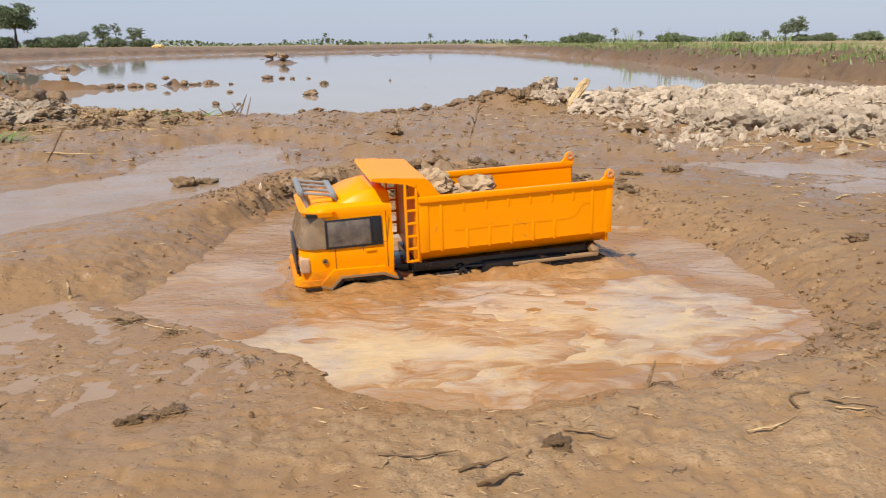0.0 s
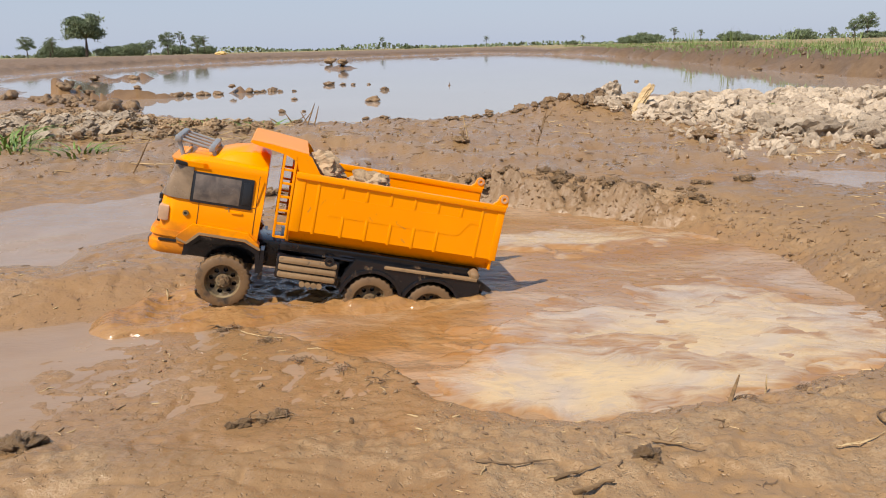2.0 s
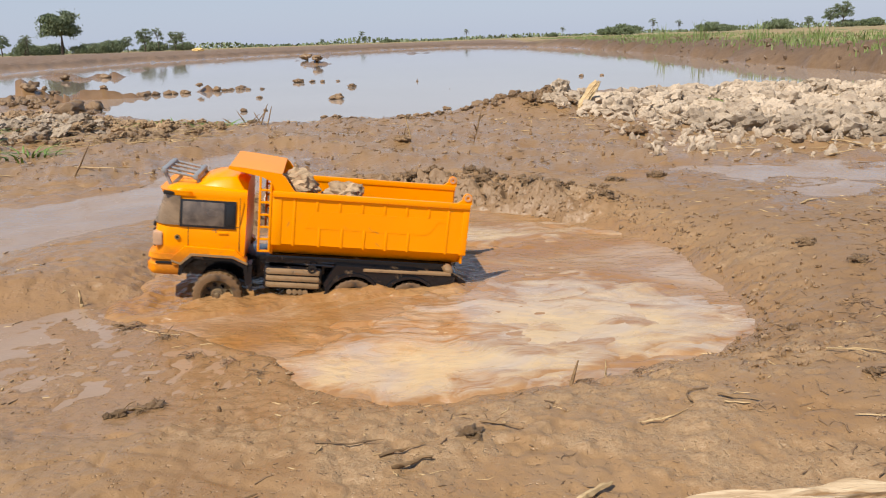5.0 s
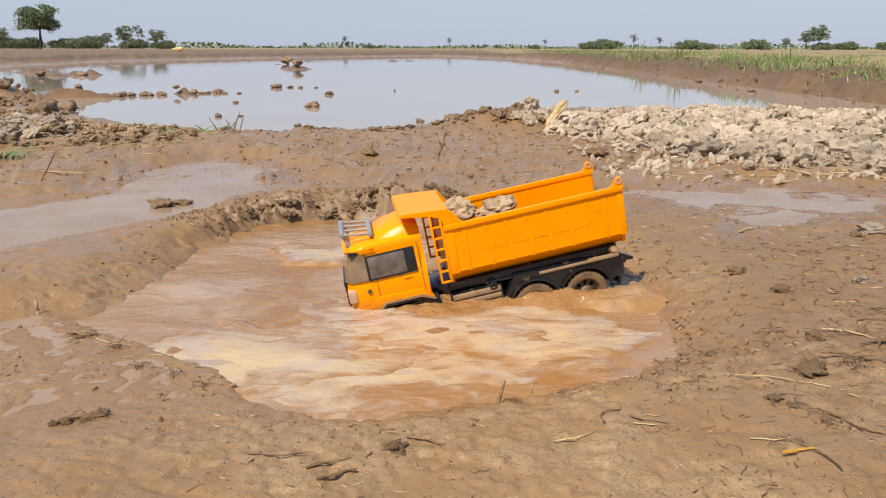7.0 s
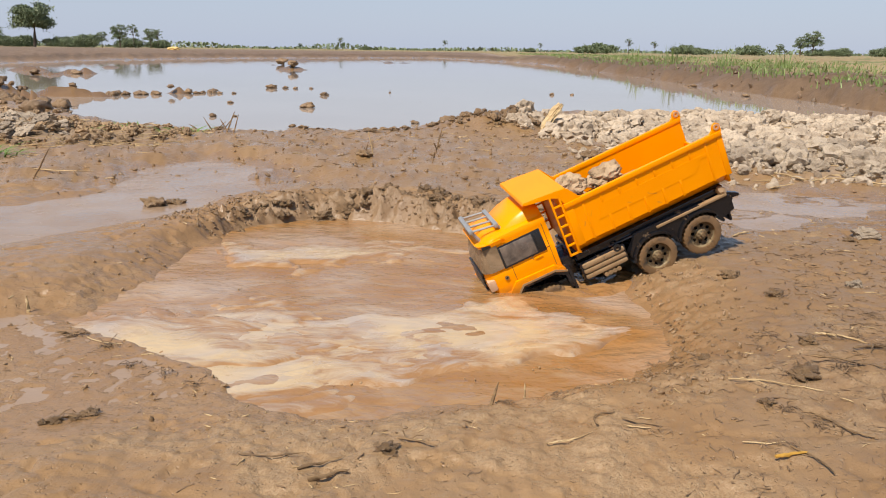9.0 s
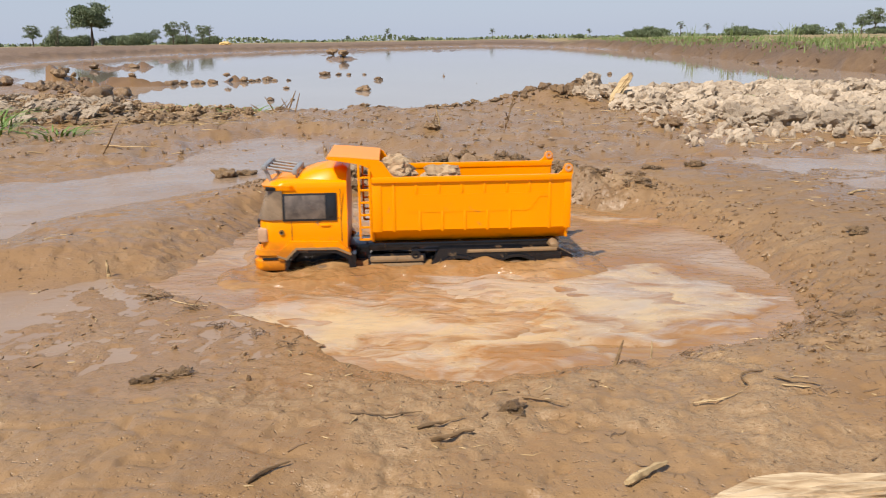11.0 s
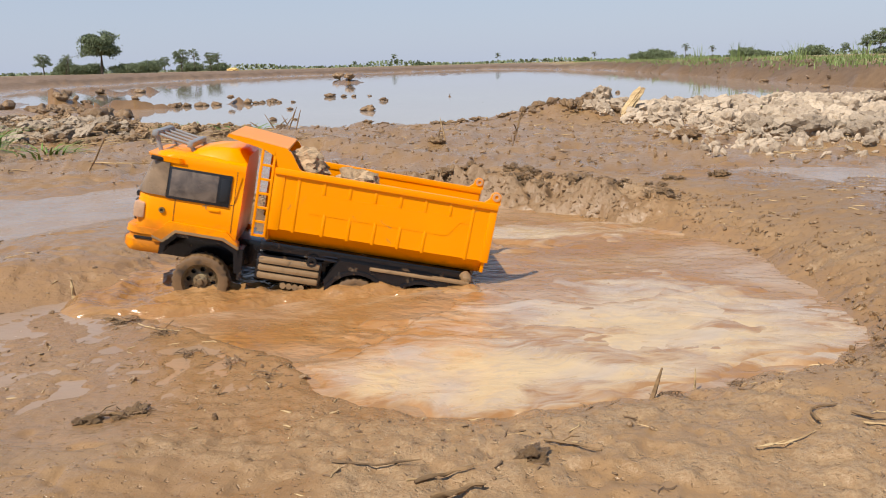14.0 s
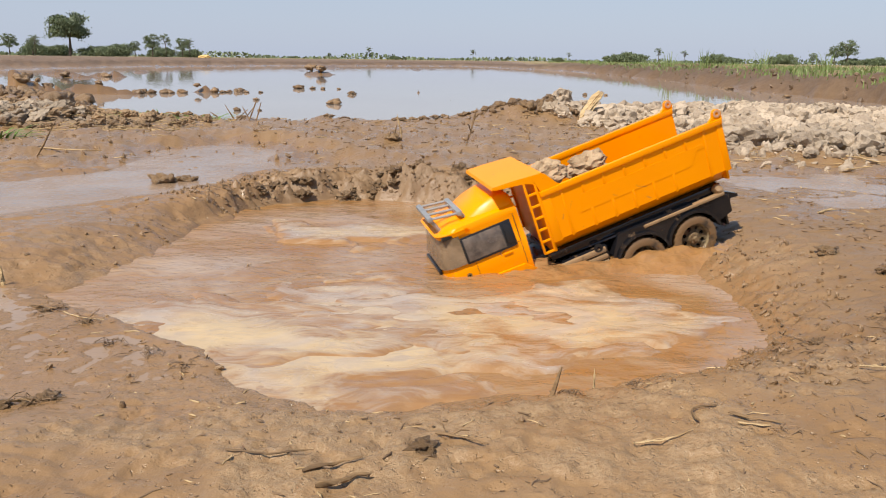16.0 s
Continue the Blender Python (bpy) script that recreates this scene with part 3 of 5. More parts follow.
def outline_plan(front, rear, w, c, segs=5, side=0.060):
    """Half-open plan outline of the cab: near rear corner, round the front, to the far rear corner."""
    pts = [(rear, -w), (front + side, -w)]
    pts += [(front + c - c * math.sin(a), -w + c - c * math.cos(a)) for a in (k * math.pi / 2 / segs for k in range(segs + 1))]
    pts += [(x, -y) for x, y in reversed(pts)]
    return pts


def add_loft(bm, levels, close=True, keep=None):
    """Skins horizontal outlines (z, points)."""
    rings = [[bm.verts.new((x, y, z)) for x, y in pts] for z, pts in levels]
    n = len(rings[0])
    for p, q in zip(rings, rings[1:]):
        for k in range(n if close else n - 1):
            j = (k + 1) % n
            if keep is None or keep(k):
                bm.faces.new((p[k], p[j], q[j], q[k]))
    if close:
        bm.faces.new(rings[0][::-1])
        bm.faces.new(rings[-1])
    bmesh.ops.delete(bm, geom=[v for v in bm.verts if not v.link_faces], context="VERTS")


def shift(ob):
    """Moves a truck part's mesh so that the truck's middle is its origin."""
    ob.data.transform(Matrix.Translation((-CX, 0, 0)))
    return ob


def wheel_parts(parent, x, side):
    """One wheel with a treaded tyre and a holed disc rim; its origin is its axle."""
    wheel = new("wheel")
    wheel.parent = parent
    wheel.location = (x - CX, side * 0.075, 0.046)
    bm = bmesh.new()
    rings = []
    for k in range(104):
        a = 2 * math.pi * k / 104
        near_lug, far_lug = (0.0014 if k % 4 < 2 else -0.0012), (0.0014 if (k + 2) % 4 < 2 else -0.0012)
        section = [(0.030, -0.015), (0.040, -0.0165), (0.0442 + 0.5 * near_lug, -0.0145), (0.0455 + near_lug, -0.009), (0.0450, -0.001), (0.0450, 0.001), (0.0455 + far_lug, 0.009), (0.0442 + 0.5 * far_lug, 0.0145), (0.040, 0.0165), (0.030, 0.015), (0.027, 0.0)]
        rings.append([bm.verts.new((r * math.cos(a), h, r * math.sin(a))) for r, h in section])
    for k in range(104):
        p, q = rings[k], rings[(k + 1) % 104]
        for n in range(11):
            bm.faces.new((p[n], q[n], q[(n + 1) % 11], p[(n + 1) % 11]))
    part("tyre", bm, TYRE, wheel)
    bm = bmesh.new()
    o = side
    add_lathe(bm, [(0.0255, o * 0.004), (0.031, o * 0.015), (0.0315, o * 0.009), (0.029, -o * 0.012), (0.026, -o * 0.012)], segs=36)
    add_lathe(bm, [(0.001, o * 0.012), (0.011, o * 0.010), (0.0125, o * 0.006), (0.0125, o * 0.002), (0.001, o * 0.002)], segs=20)
    # dished disc with eight oval holes
    rings = []
    for k in range(64):
        a, q = 2 * math.pi * k / 64, k % 8
        r_in, r_out = ((0.0178, 0.0212), (0.0160, 0.0232), (0.0155, 0.0240), (0.0160, 0.0232), (0.0178, 0.0212), (0.0168, 0.0225), (0.0165, 0.0228), (0.0168, 0.0225))[q]
        rings.append([bm.verts.new((r * math.cos(a), o * h, r * math.sin(a))) for r, h in ((0.0110, 0.0062), (r_in, 0.0048), (r_out, 0.0050), (0.0285, 0.0085))])
    faces = []
    for k in range(64):
        p, q = rings[k], rings[(k + 1) % 64]
        faces += [bm.faces.new((p[n], q[n], q[n + 1], p[n + 1])) for n in range(3) if n != 1 or k % 8 > 3]
    bmesh.ops.solidify(bm, geom=faces, thickness=0.0014)
    for k in range(8):
        a = 2 * math.pi * (k + 0.75) / 8
        add_tube(bm, (0.0090 * math.cos(a), o * 0.009, 0.0090 * math.sin(a)), (0.0090 * math.cos(a), o * 0.0122, 0.0090 * math.sin(a)), 0.0014, 6)
    add_tube(bm, (0, o * 0.010, 0), (0, o * 0.0165, 0), 0.0050, 12, 0.0042)
    part("rim", bm, RIM, wheel, "dull silver disc rim smeared with mud")
    # added black disc that stands for the dark inside the wheel behind the holes
    bm = bmesh.new()
    add_lathe(bm, [(0.001, -o * 0.002), (0.028, -o * 0.002), (0.028, -o * 0.006), (0.001, -o * 0.006)], segs=24)
    part("brake_drum", bm, BLACK, wheel)
    return wheel


def dump_truck():
    truck = tagged(new("dump_truck"), "orange plastic toy dump truck smeared with mud, loaded with clods", "toy truck")

    def put(name, bm, material, label="", parent=truck):
        return shift(part(name, bm, material, parent, label))

    # chassis
    bm = bmesh.new()
    add_box(bm, 0.05, 0.575, -0.040, 0.040, 0.070, 0.118, 0.003)
    add_box(bm, 0.215, 0.575, -0.074, 0.074, 0.112, 0.128, 0.003)
    add_box(bm, 0.30, 0.58, -0.060, 0.060, 0.056, 0.075, 0.002)
    for x in (0.129, 0.384, 0.494):
        add_tube(bm, (x, -0.07, 0.046), (x, 0.07, 0.046), 0.007)
    add_box(bm, 0.575, 0.592, -0.070, 0.070, 0.082, 0.100, 0.003)
    put("chassis", bm, BLACK)
    # cab shell
    base = dict(w=0.088, c=0.026)
    levels = [(0.118, outline_plan(0.016, 0.176, 0.087, 0.020)), (0.150, outline_plan(0.012, 0.177, **base)), (0.183, outline_plan(0.016, 0.178, **base)),
              (0.186, outline_plan(0.0185, 0.178, 0.0865, 0.026)), (0.234, outline_plan(0.032, 0.178, 0.081, 0.026)), (0.238, outline_plan(0.029, 0.178, 0.082, 0.026)),
              (0.246, outline_plan(0.036, 0.178, 0.079, 0.030)), (0.251, outline_plan(0.052, 0.177, 0.070, 0.036))]
    bm = bmesh.new()
    add_loft(bm, levels)
    put("cab", bm, ORANGE)
    # roof deflector
    bm = bmesh.new()
    sections = [(0.075, 0.050, 0.249), (0.090, 0.058, 0.257), (0.115, 0.063, 0.2655), (0.145, 0.066, 0.270), (0.168, 0.067, 0.269), (0.178, 0.066, 0.262)]
    rings = []
    for x, w, z in sections:
        rings.append([bm.verts.new((x, y, zz)) for y, zz in ((-w - 0.008, 0.246), (-w, z - 0.006), (-w + 0.008, z), (w - 0.008, z), (w, z - 0.006), (w + 0.008, 0.246))])
    for p, q in zip(rings, rings[1:]):
        for k in range(5):
            bm.faces.new((p[k], p[k + 1], q[k + 1], q[k]))
    bm.faces.new(rings[0]), bm.faces.new(rings[-1][::-1])
    put("roof_deflector", bm, ORANGE)
    # windscreen and side glass
    glass_levels = [(0.1795, outline_plan(0.0140, 0.178, 0.0888, 0.026, side=0.0455)), (0.2325, outline_plan(0.0300, 0.178, 0.0825, 0.026, side=0.0305))]
    n = len(glass_levels[0][1])
    bm = bmesh.new()
    add_loft(bm, glass_levels, close=False, keep=lambda k: 1 <= k <= n - 3)
    bmesh.ops.solidify(bm, geom=list(bm.faces), thickness=0.002)
    put("windscreen", bm, WINDSCREEN, "wrap-around windscreen dulled with mud")
    for s in (-1, 1):
        lean = Matrix.Rotation(s * radians(7.0), 4, "X")
        bm = bmesh.new()
        add_box(bm, 0.0600, 0.1590, s * 0.0860 - 0.0016, s * 0.0860 + 0.0016, 0.1765, 0.2275, 0.0012, lean)
        frame_ob = put("window_frame", bm, BLACK_CLEAN)
        bm = bmesh.new()
        add_box(bm, 0.0645, 0.1385, s * 0.0872 - 0.0012, s * 0.0872 + 0.0012, 0.1805, 0.2240, 0.0010, lean)
        put("side_window", bm, GLASS, "", frame_ob)
        bm = bmesh.new()
        add_tube(bm, (0.056, s * 0.085, 0.156), (0.056, s * 0.0895, 0.156), 0.0048, 14)
        badge = put("door_badge", bm, BLACK_CLEAN, "small dark round door lock")
        bm = bmesh.new()
        add_lathe(bm, [(0.0026, -0.0008), (0.0046, -0.0008), (0.0046, 0.0008), (0.0026, 0.0008)], s * 0.0899, 14, 0.056, 0.156)
        put("ring", bm, plain_brass, "", badge)
        # handles and door seam
        bm = bmesh.new()
        add_box(bm, 0.128, 0.146, s * 0.0885 - 0.0015, s * 0.0885 + 0.0015, 0.166, 0.170, 0.001)
        put("door_handle", bm, ORANGE)
        bm = bmesh.new()
        for x0, x1, z0, z1 in ((0.0745, 0.0755, 0.140, 0.183), (0.166, 0.167, 0.135, 0.236), (0.0745, 0.1665, 0.1805, 0.1815)):
            add_box(bm, x0, x1, s * 0.0876 - 0.0008, s * 0.0876 + 0.0008, z0, z1)
        put("door_seam", bm, BLACK_CLEAN)
        # headlamp and mirror arm
        bm = bmesh.new()
        add_box(bm, 0.0125, 0.030, s * 0.078 - 0.0115, s * 0.078 + 0.0115, 0.138, 0.164, 0.004)
        put("headlight", bm, LAMP_CLEAR, "clear headlamp splashed with mud")
        bm = bmesh.new()
        add_box(bm, 0.030, 0.050, s * 0.081 - 0.004, s * 0.081 + 0.006, 0.2335, 0.2405, 0.002)
        put("marker_lamp", bm, BLACK_CLEAN)
        # wing round the front wheel with its black lining
        y0, y1 = sorted((s * 0.070, s * 0.0935))
        bm = bmesh.new()
        add_profile(bm, [(0.046, 0.116), (0.070, 0.140), (0.160, 0.137), (0.181, 0.119), (0.181, 0.110), (0.156, 0.1215), (0.082, 0.1225), (0.062, 0.104), (0.048, 0.104)], y0, y1)
        put("front_wing", bm, ORANGE)
        bm = bmesh.new()
        y0, y1 = sorted((s * 0.060, s * 0.0915))
        add_profile(bm, [(0.060, 0.106), (0.080, 0.1235), (0.157, 0.1225), (0.183, 0.110), (0.187, 0.070), (0.180, 0.070), (0.176, 0.103), (0.154, 0.1155), (0.086, 0.1165), (0.069, 0.100), (0.064, 0.084), (0.058, 0.084)], y0, y1)
        put("wheel_arch", bm, BLACK)
        bm = bmesh.new()
        y0, y1 = sorted((s * 0.0900, s * 0.0948))
        add_profile(bm, [(0.046, 0.1105), (0.0635, 0.1045), (0.083, 0.1235), (0.1565, 0.1225), (0.183, 0.1105), (0.1835, 0.1135), (0.158, 0.1265), (0.081, 0.1275), (0.062, 0.1085), (0.046, 0.1140)], y0, y1)
        put("arch_lip", bm, TANK, "mud-caked rim of the front wing")
        bm = bmesh.new()
        add_profile(bm, [(0.1845, 0.112), (0.1905, 0.112), (0.193, 0.060), (0.186, 0.060)], *sorted((s * 0.058, s * 0.0925)))
        put("front_mudflap", bm, BLACK)
        bm = bmesh.new()
        add_box(bm, 0.1425, 0.1565, *sorted((s * 0.0868, s * 0.0890)), 0.184, 0.2215, 0.0012, lean)
        put("quarter_panel", bm, BLACK_CLEAN, "glossy black quarter panel")
        bm = bmesh.new()
        add_tube(bm, (0.118, s * 0.0876, 0.172), (0.128, s * 0.0882, 0.176), 0.0009, 6)
        add_tube(bm, (0.124, s * 0.0878, 0.168), (0.123, s * 0.0882, 0.177), 0.0009, 6)
        put("scratch", bm, TANK, "dark scratch on the door")
        # black strip laid in the bumper's groove as its shade
        bm = bmesh.new()
        add_box(bm, 0.018, 0.060, *sorted((s * 0.0885, s * 0.0915)), 0.1045, 0.1090, 0.001)
        put("bumper_gap", bm, BLACK_CLEAN)
        bm = bmesh.new()
        for k in range(3):
            add_tube(bm, (0.214 + 0.003 * k, s * 0.060, 0.110 + 0.004 * k), (0.345, s * (0.078 - 0.004 * k), 0.112 + 0.005 * k), 0.0030, 8)
        put("frame_rail", bm, BLACK)
        bm = bmesh.new()
        add_profile(bm, [(0.572, 0.112), (0.588, 0.104), (0.606, 0.094), (0.606, 0.088), (0.590, 0.090), (0.572, 0.098)], *sorted((s * 0.060, s * 0.074)))
        put("tail_bracket", bm, BLACK)
        # fuel tank with ribs and pipes
        bm = bmesh.new()
        add_box(bm, 0.213, 0.322, *sorted((s * 0.050, s * 0.084)), 0.064, 0.106, 0.004)
        tank = put("tank", bm, BLACK)
        bm = bmesh.new()
        for k, z in enumerate((0.073, 0.086, 0.099)):
            add_box(bm, 0.217, 0.318, *sorted((s * 0.076, s * 0.090)), z - 0.0055, z + 0.0055, 0.0045)
        put("tank_ribs", bm, TANK, "ribbed side cover caked in mud", tank)
        bm = bmesh.new()
        for x in (0.262, 0.272, 0.282, 0.292):
            add_tube(bm, (x, s * 0.070, 0.060), (x, s * 0.089, 0.060), 0.0052, 12)
        put("exhaust_pipes", bm, TANK, "", tank)
        bm = bmesh.new()
        add_lathe(bm, [(0.004, -0.002), (0.0085, -0.002), (0.0085, 0.002), (0.004, 0.002)], s * 0.088, 18, 0.303, 0.107)
        put("filler_cap", bm, BLACK_CLEAN, "", tank)
        # rear side skirt with two arches
        bm = bmesh.new()
        pts = [(0.327, 0.080), (0.348, 0.117), (0.560, 0.113), (0.580, 0.104), (0.580, 0.070), (0.553, 0.062)]
        for cx in (0.494, 0.384):
            pts += [(cx + 0.0535 * math.cos(a), 0.046 + 0.0535 * math.sin(a)) for a in (radians(18 + 12 * k) for k in range(13))]
        pts += [(0.330, 0.064)]
        add_profile(bm, pts, *sorted((s * 0.066, s * 0.0875)))
        skirt = put("side_skirt", bm, BLACK)
        for cx in (0.384, 0.494):
            bm = bmesh.new()
            arc = [(radians(10 + 8 * k)) for k in range(21)]
            pts = [(cx + 0.058 * math.cos(a), 0.046 + 0.058 * math.sin(a)) for a in arc] + [(cx + 0.0525 * math.cos(a), 0.046 + 0.0525 * math.sin(a)) for a in reversed(arc)]
            add_profile(bm, pts, *sorted((s * 0.064, s * 0.0925)))
            put("mudguard", bm, BLACK, "", skirt)
        bm = bmesh.new()
        add_box(bm, 0.400, 0.572, *sorted((s * 0.078, s * 0.0905)), 0.108, 0.114, 0.002)
        put("skirt_rail", bm, TANK, "mud-coated rail", skirt)
        bm = bmesh.new()
        add_box(bm, 0.566, 0.571, *sorted((s * 0.052, s * 0.084)), 0.045, 0.078, 0.001)
        put("mudflap", bm, BLACK)
    # front: bumper, grille, step, visor lip
    bm = bmesh.new()
    add_loft(bm, [(0.083, outline_plan(0.004, 0.062, 0.086, 0.022)), (0.090, outline_plan(0.000, 0.062, 0.090, 0.024)), (0.102, outline_plan(0.000, 0.062, 0.090, 0.024)),
                  (0.105, outline_plan(0.006, 0.062, 0.088, 0.022)), (0.110, outline_plan(0.006, 0.062, 0.088, 0.022)), (0.113, outline_plan(0.001, 0.062, 0.090, 0.024)),
                  (0.123, outline_plan(0.003, 0.062, 0.089, 0.022))])
    bumper = put("bumper", bm, ORANGE)
    for s in (-1, 1):
        bm = bmesh.new()
        add_box(bm, -0.0015, 0.006, s * 0.055 - 0.013, s * 0.055 + 0.013, 0.090, 0.103, 0.003)
        put("fog_lamp", bm, BLACK_CLEAN, "", bumper)
    bm = bmesh.new()
    for k in range(4):
        add_box(bm, 0.008, 0.014, -0.060, 0.060, 0.128 + 0.013 * k, 0.137 + 0.013 * k, 0.002)
    put("grille", bm, BLACK_CLEAN)
    bm = bmesh.new()
    add_loft(bm, [(0.2335, outline_plan(0.0245, 0.075, 0.084, 0.028)), (0.242, outline_plan(0.0205, 0.075, 0.0855, 0.028))])
    put("sun_visor", bm, ORANGE, "brown-stained lip over the windscreen")
    # roof rack
    bm = bmesh.new()
    for y in (-0.052, -0.018, 0.018, 0.052):
        add_tube(bm, (0.026, y, 0.272), (0.082, y, 0.263), 0.0027, 10)
    rack = put("roof_rack", bm, SILVER, "dull silver tubular roof rack")
    for x, z in ((0.026, 0.272), (0.082, 0.263)):
        bm = bmesh.new()
        add_box(bm, x - 0.005, x + 0.005, -0.058, 0.058, z - 0.005, z + 0.005, 0.003)
        for y in (-0.050, 0.050):
            add_tube(bm, (x, y, z), (x + 0.012, y, 0.243), 0.0036, 8)
        put("rack_bar", bm, SILVER, "", rack)
    # tipper
    side_out, bevel = 0.0925, 0.016
    for s in (-1, 1):
        bm = bmesh.new()
        pts = [(0.0925, 0.1555), (0.0925, 0.252), (0.0895, 0.252), (0.0885, 0.159), (0.058, 0.1335), (0.0580, 0.1285)]
        ends = []
        for x in (0.222, 0.592):
            ends.append([bm.verts.new((x, s * y, z)) for y, z in pts])
        bm.faces.new(ends[0]), bm.faces.new(ends[1][::-1])
        for k in range(len(pts)):
            j = (k + 1) % len(pts)
            bm.faces.new((ends[0][k], ends[0][j], ends[1][j], ends[1][k]))
        wall = put("tipper_side", bm, ORANGE)
        wall.data.set_sharp_from_angle(angle=radians(20))
        y0, y1 = sorted((s * 0.0920, s * 0.0935))
        yr = sorted((s * 0.0875, s * 0.0965))
        bm = bmesh.new()
        add_box(bm, 0.224, 0.595, *yr, 0.245, 0.2555, 0.0012)
        put("top_rail", bm, ORANGE, "", wall)
        ribs = [(0.2235, 0.242, 0.153, 0.246), (0.262, 0.267, 0.153, 0.246), (0.552, 0.557, 0.153, 0.246), (0.582, 0.595, 0.153, 0.246)]
        ribs += [(x - 0.0025, x + 0.0025, 0.222, 0.246) for x in (0.306, 0.348, 0.390, 0.432, 0.474, 0.516)]
        ribs += [(x - 0.0025, x + 0.0025, 0.153, 0.191) for x in (0.312, 0.354, 0.396, 0.438, 0.480)]
        for x0, x1, z0, z1 in ribs:
            bm = bmesh.new()
            add_box(bm, x0, x1, y0, y1, z0, z1, 0.0009)
            put("rib", bm, ORANGE, "", wall)
        bm = bmesh.new()
        add_profile(bm, [(0.287, 0.191), (0.299, 0.222), (0.556, 0.222), (0.556, 0.214), (0.535, 0.214), (0.520, 0.191), (0.512, 0.1885), (0.287, 0.1885)], *sorted((s * 0.0920, s * 0.0931)))
        put("pressed_panel", bm, ORANGE, "", wall)
        bm = bmesh.new()
        pts = [(0.568, 0.254), (0.578, 0.262)] + [(0.588 + 0.0085 * math.cos(a), 0.2665 + 0.0085 * math.sin(a)) for a in (radians(170 - 20 * k) for k in range(9))] + [(0.597, 0.254)]
        add_profile(bm, pts, *sorted((s * 0.0885, s * 0.0945)))
        ear = put("lifting_ear", bm, ORANGE, "", wall)
        bm = bmesh.new()
        add_lathe(bm, [(0.0032, -0.0045), (0.0070, -0.0045), (0.0070, 0.0045), (0.0032, 0.0045)], s * 0.0915, 18, 0.588, 0.2668)
        put("ring", bm, plain_ring, "worn pinkish ring", ear)
        # visor cheek and ladder
        bm = bmesh.new()
        add_profile(bm, [(0.148, 0.2895), (0.146, 0.294), (0.236, 0.2875), (0.245, 0.283), (0.262, 0.2585), (0.268, 0.2545), (0.228, 0.2545), (0.222, 0.272), (0.206, 0.279), (0.198, 0.281)], *sorted((s * 0.0875, s * 0.0945)))
        put("visor_cheek", bm, ORANGE)
        bm = bmesh.new()
        for x in (0.2015, 0.221):
            add_box(bm, x - 0.0021, x + 0.0021, *sorted((s * 0.0885, s * 0.0945)), 0.138, 0.280, 0.0008)
        ladder = put("ladder", bm, ORANGE)
        for k in range(6):
            bm = bmesh.new()
            z = 0.1395 + 0.0232 * k
            add_box(bm, 0.2030, 0.2195, *sorted((s * 0.0890, s * 0.0940)), z - 0.0019, z + 0.0019, 0.0006)
            put("rung", bm, ORANGE, "", ladder)
    bm = bmesh.new()
    add_box(bm, 0.222, 0.592, -0.0580, 0.0580, 0.1295, 0.135, 0.001)
    put("tipper_floor", bm, ORANGE)
    bm = bmesh.new()
    add_box(bm, 0.222, 0.227, -0.089, 0.089, 0.134, 0.284, 0.001)
    put("front_wall", bm, ORANGE)
    bm = bmesh.new()
    add_box(bm, 0.586, 0.591, -0.087, 0.087, 0.134, 0.196, 0.001)
    put("tailgate", bm, ORANGE)
    bm = bmesh.new()
    add_profile(bm, [(0.143, 0.2905), (0.146, 0.2955), (0.180, 0.2935), (0.240, 0.2875), (0.240, 0.2835), (0.182, 0.288)], -0.0935, 0.0935)
    put("cab_guard", bm, ORANGE)
    # mud thrown on the tail
    bm = bmesh.new()
    for k in range(5):
        v0 = len(bm.verts)
        bmesh.ops.create_icosphere(bm, subdivisions=2, radius=0.011 - 0.001 * k)
        bm.verts.ensure_lookup_table()
        for v in bm.verts[v0:]:
            v.co = v.co * (1 + 0.5 * noise.noise(v.co * 90 + Vector((k, 0, 0)))) + Vector((0.566 + 0.007 * (k % 3), -0.078 + 0.030 * k, 0.120 + 0.004 * (k % 2)))
    put("mud_clump", bm, TANK, "clump of wet mud stuck on the tail")
    wheels = [wheel_parts(truck, x, s) for x in (0.129, 0.384, 0.494) for s in (-1, 1)]
    return truck, wheels


plain_brass = plain("dull_brass", (0.30, 0.20, 0.08), 0.4, 0.5)
plain_ring = plain("worn_ring", (0.55, 0.30, 0.16), 0.5)
TRUCK, WHEELS = dump_truck()


def load_stone(seed, size, x, y, z, label):
    bm = lump(seed, 4, 0.55, 0.8)
    bmesh.ops.scale(bm, vec=size, verts=bm.verts)
    return tagged(part("stone", bm, LOAD_ROCK), label, "stone", "stones in the tipper"), Matrix.Translation((x - CX, y, z))


LOAD = [load_stone(3, (0.105, 0.135, 0.100), 0.288, 0.015, 0.178, "grey-brown dry clod lying in the truck bed"),
        load_stone(8, (0.075, 0.070, 0.075), 0.264, -0.026, 0.258, "rough pale clod leaning on the front wall of the truck bed"),
        load_stone(5, (0.120, 0.130, 0.090), 0.378, 0.015, 0.172, "grey-brown dry clod lying in the truck bed"),
        load_stone(11, (0.082, 0.080, 0.064), 0.360, 0.005, 0.233, "large pale lumpy clod on top of the truck's load")]


# ---- clods, stones and heaps ----
rng = random.Random(7)
BROWNS = [lump_mesh("clod", 300 + k, BROWN_CLOD, sub=3, rough=1.0, flat=0.6) for k in range(8)]
CLODS = [lump_mesh("clod", 100 + k, DRY_CLOD, sub=3, rough=0.62, flat=0.78) for k in range(12)]
WETS = [lump_mesh("clod", 200 + k, MUD_CLOD, sub=3, rough=0.6, flat=0.7) for k in range(8)]


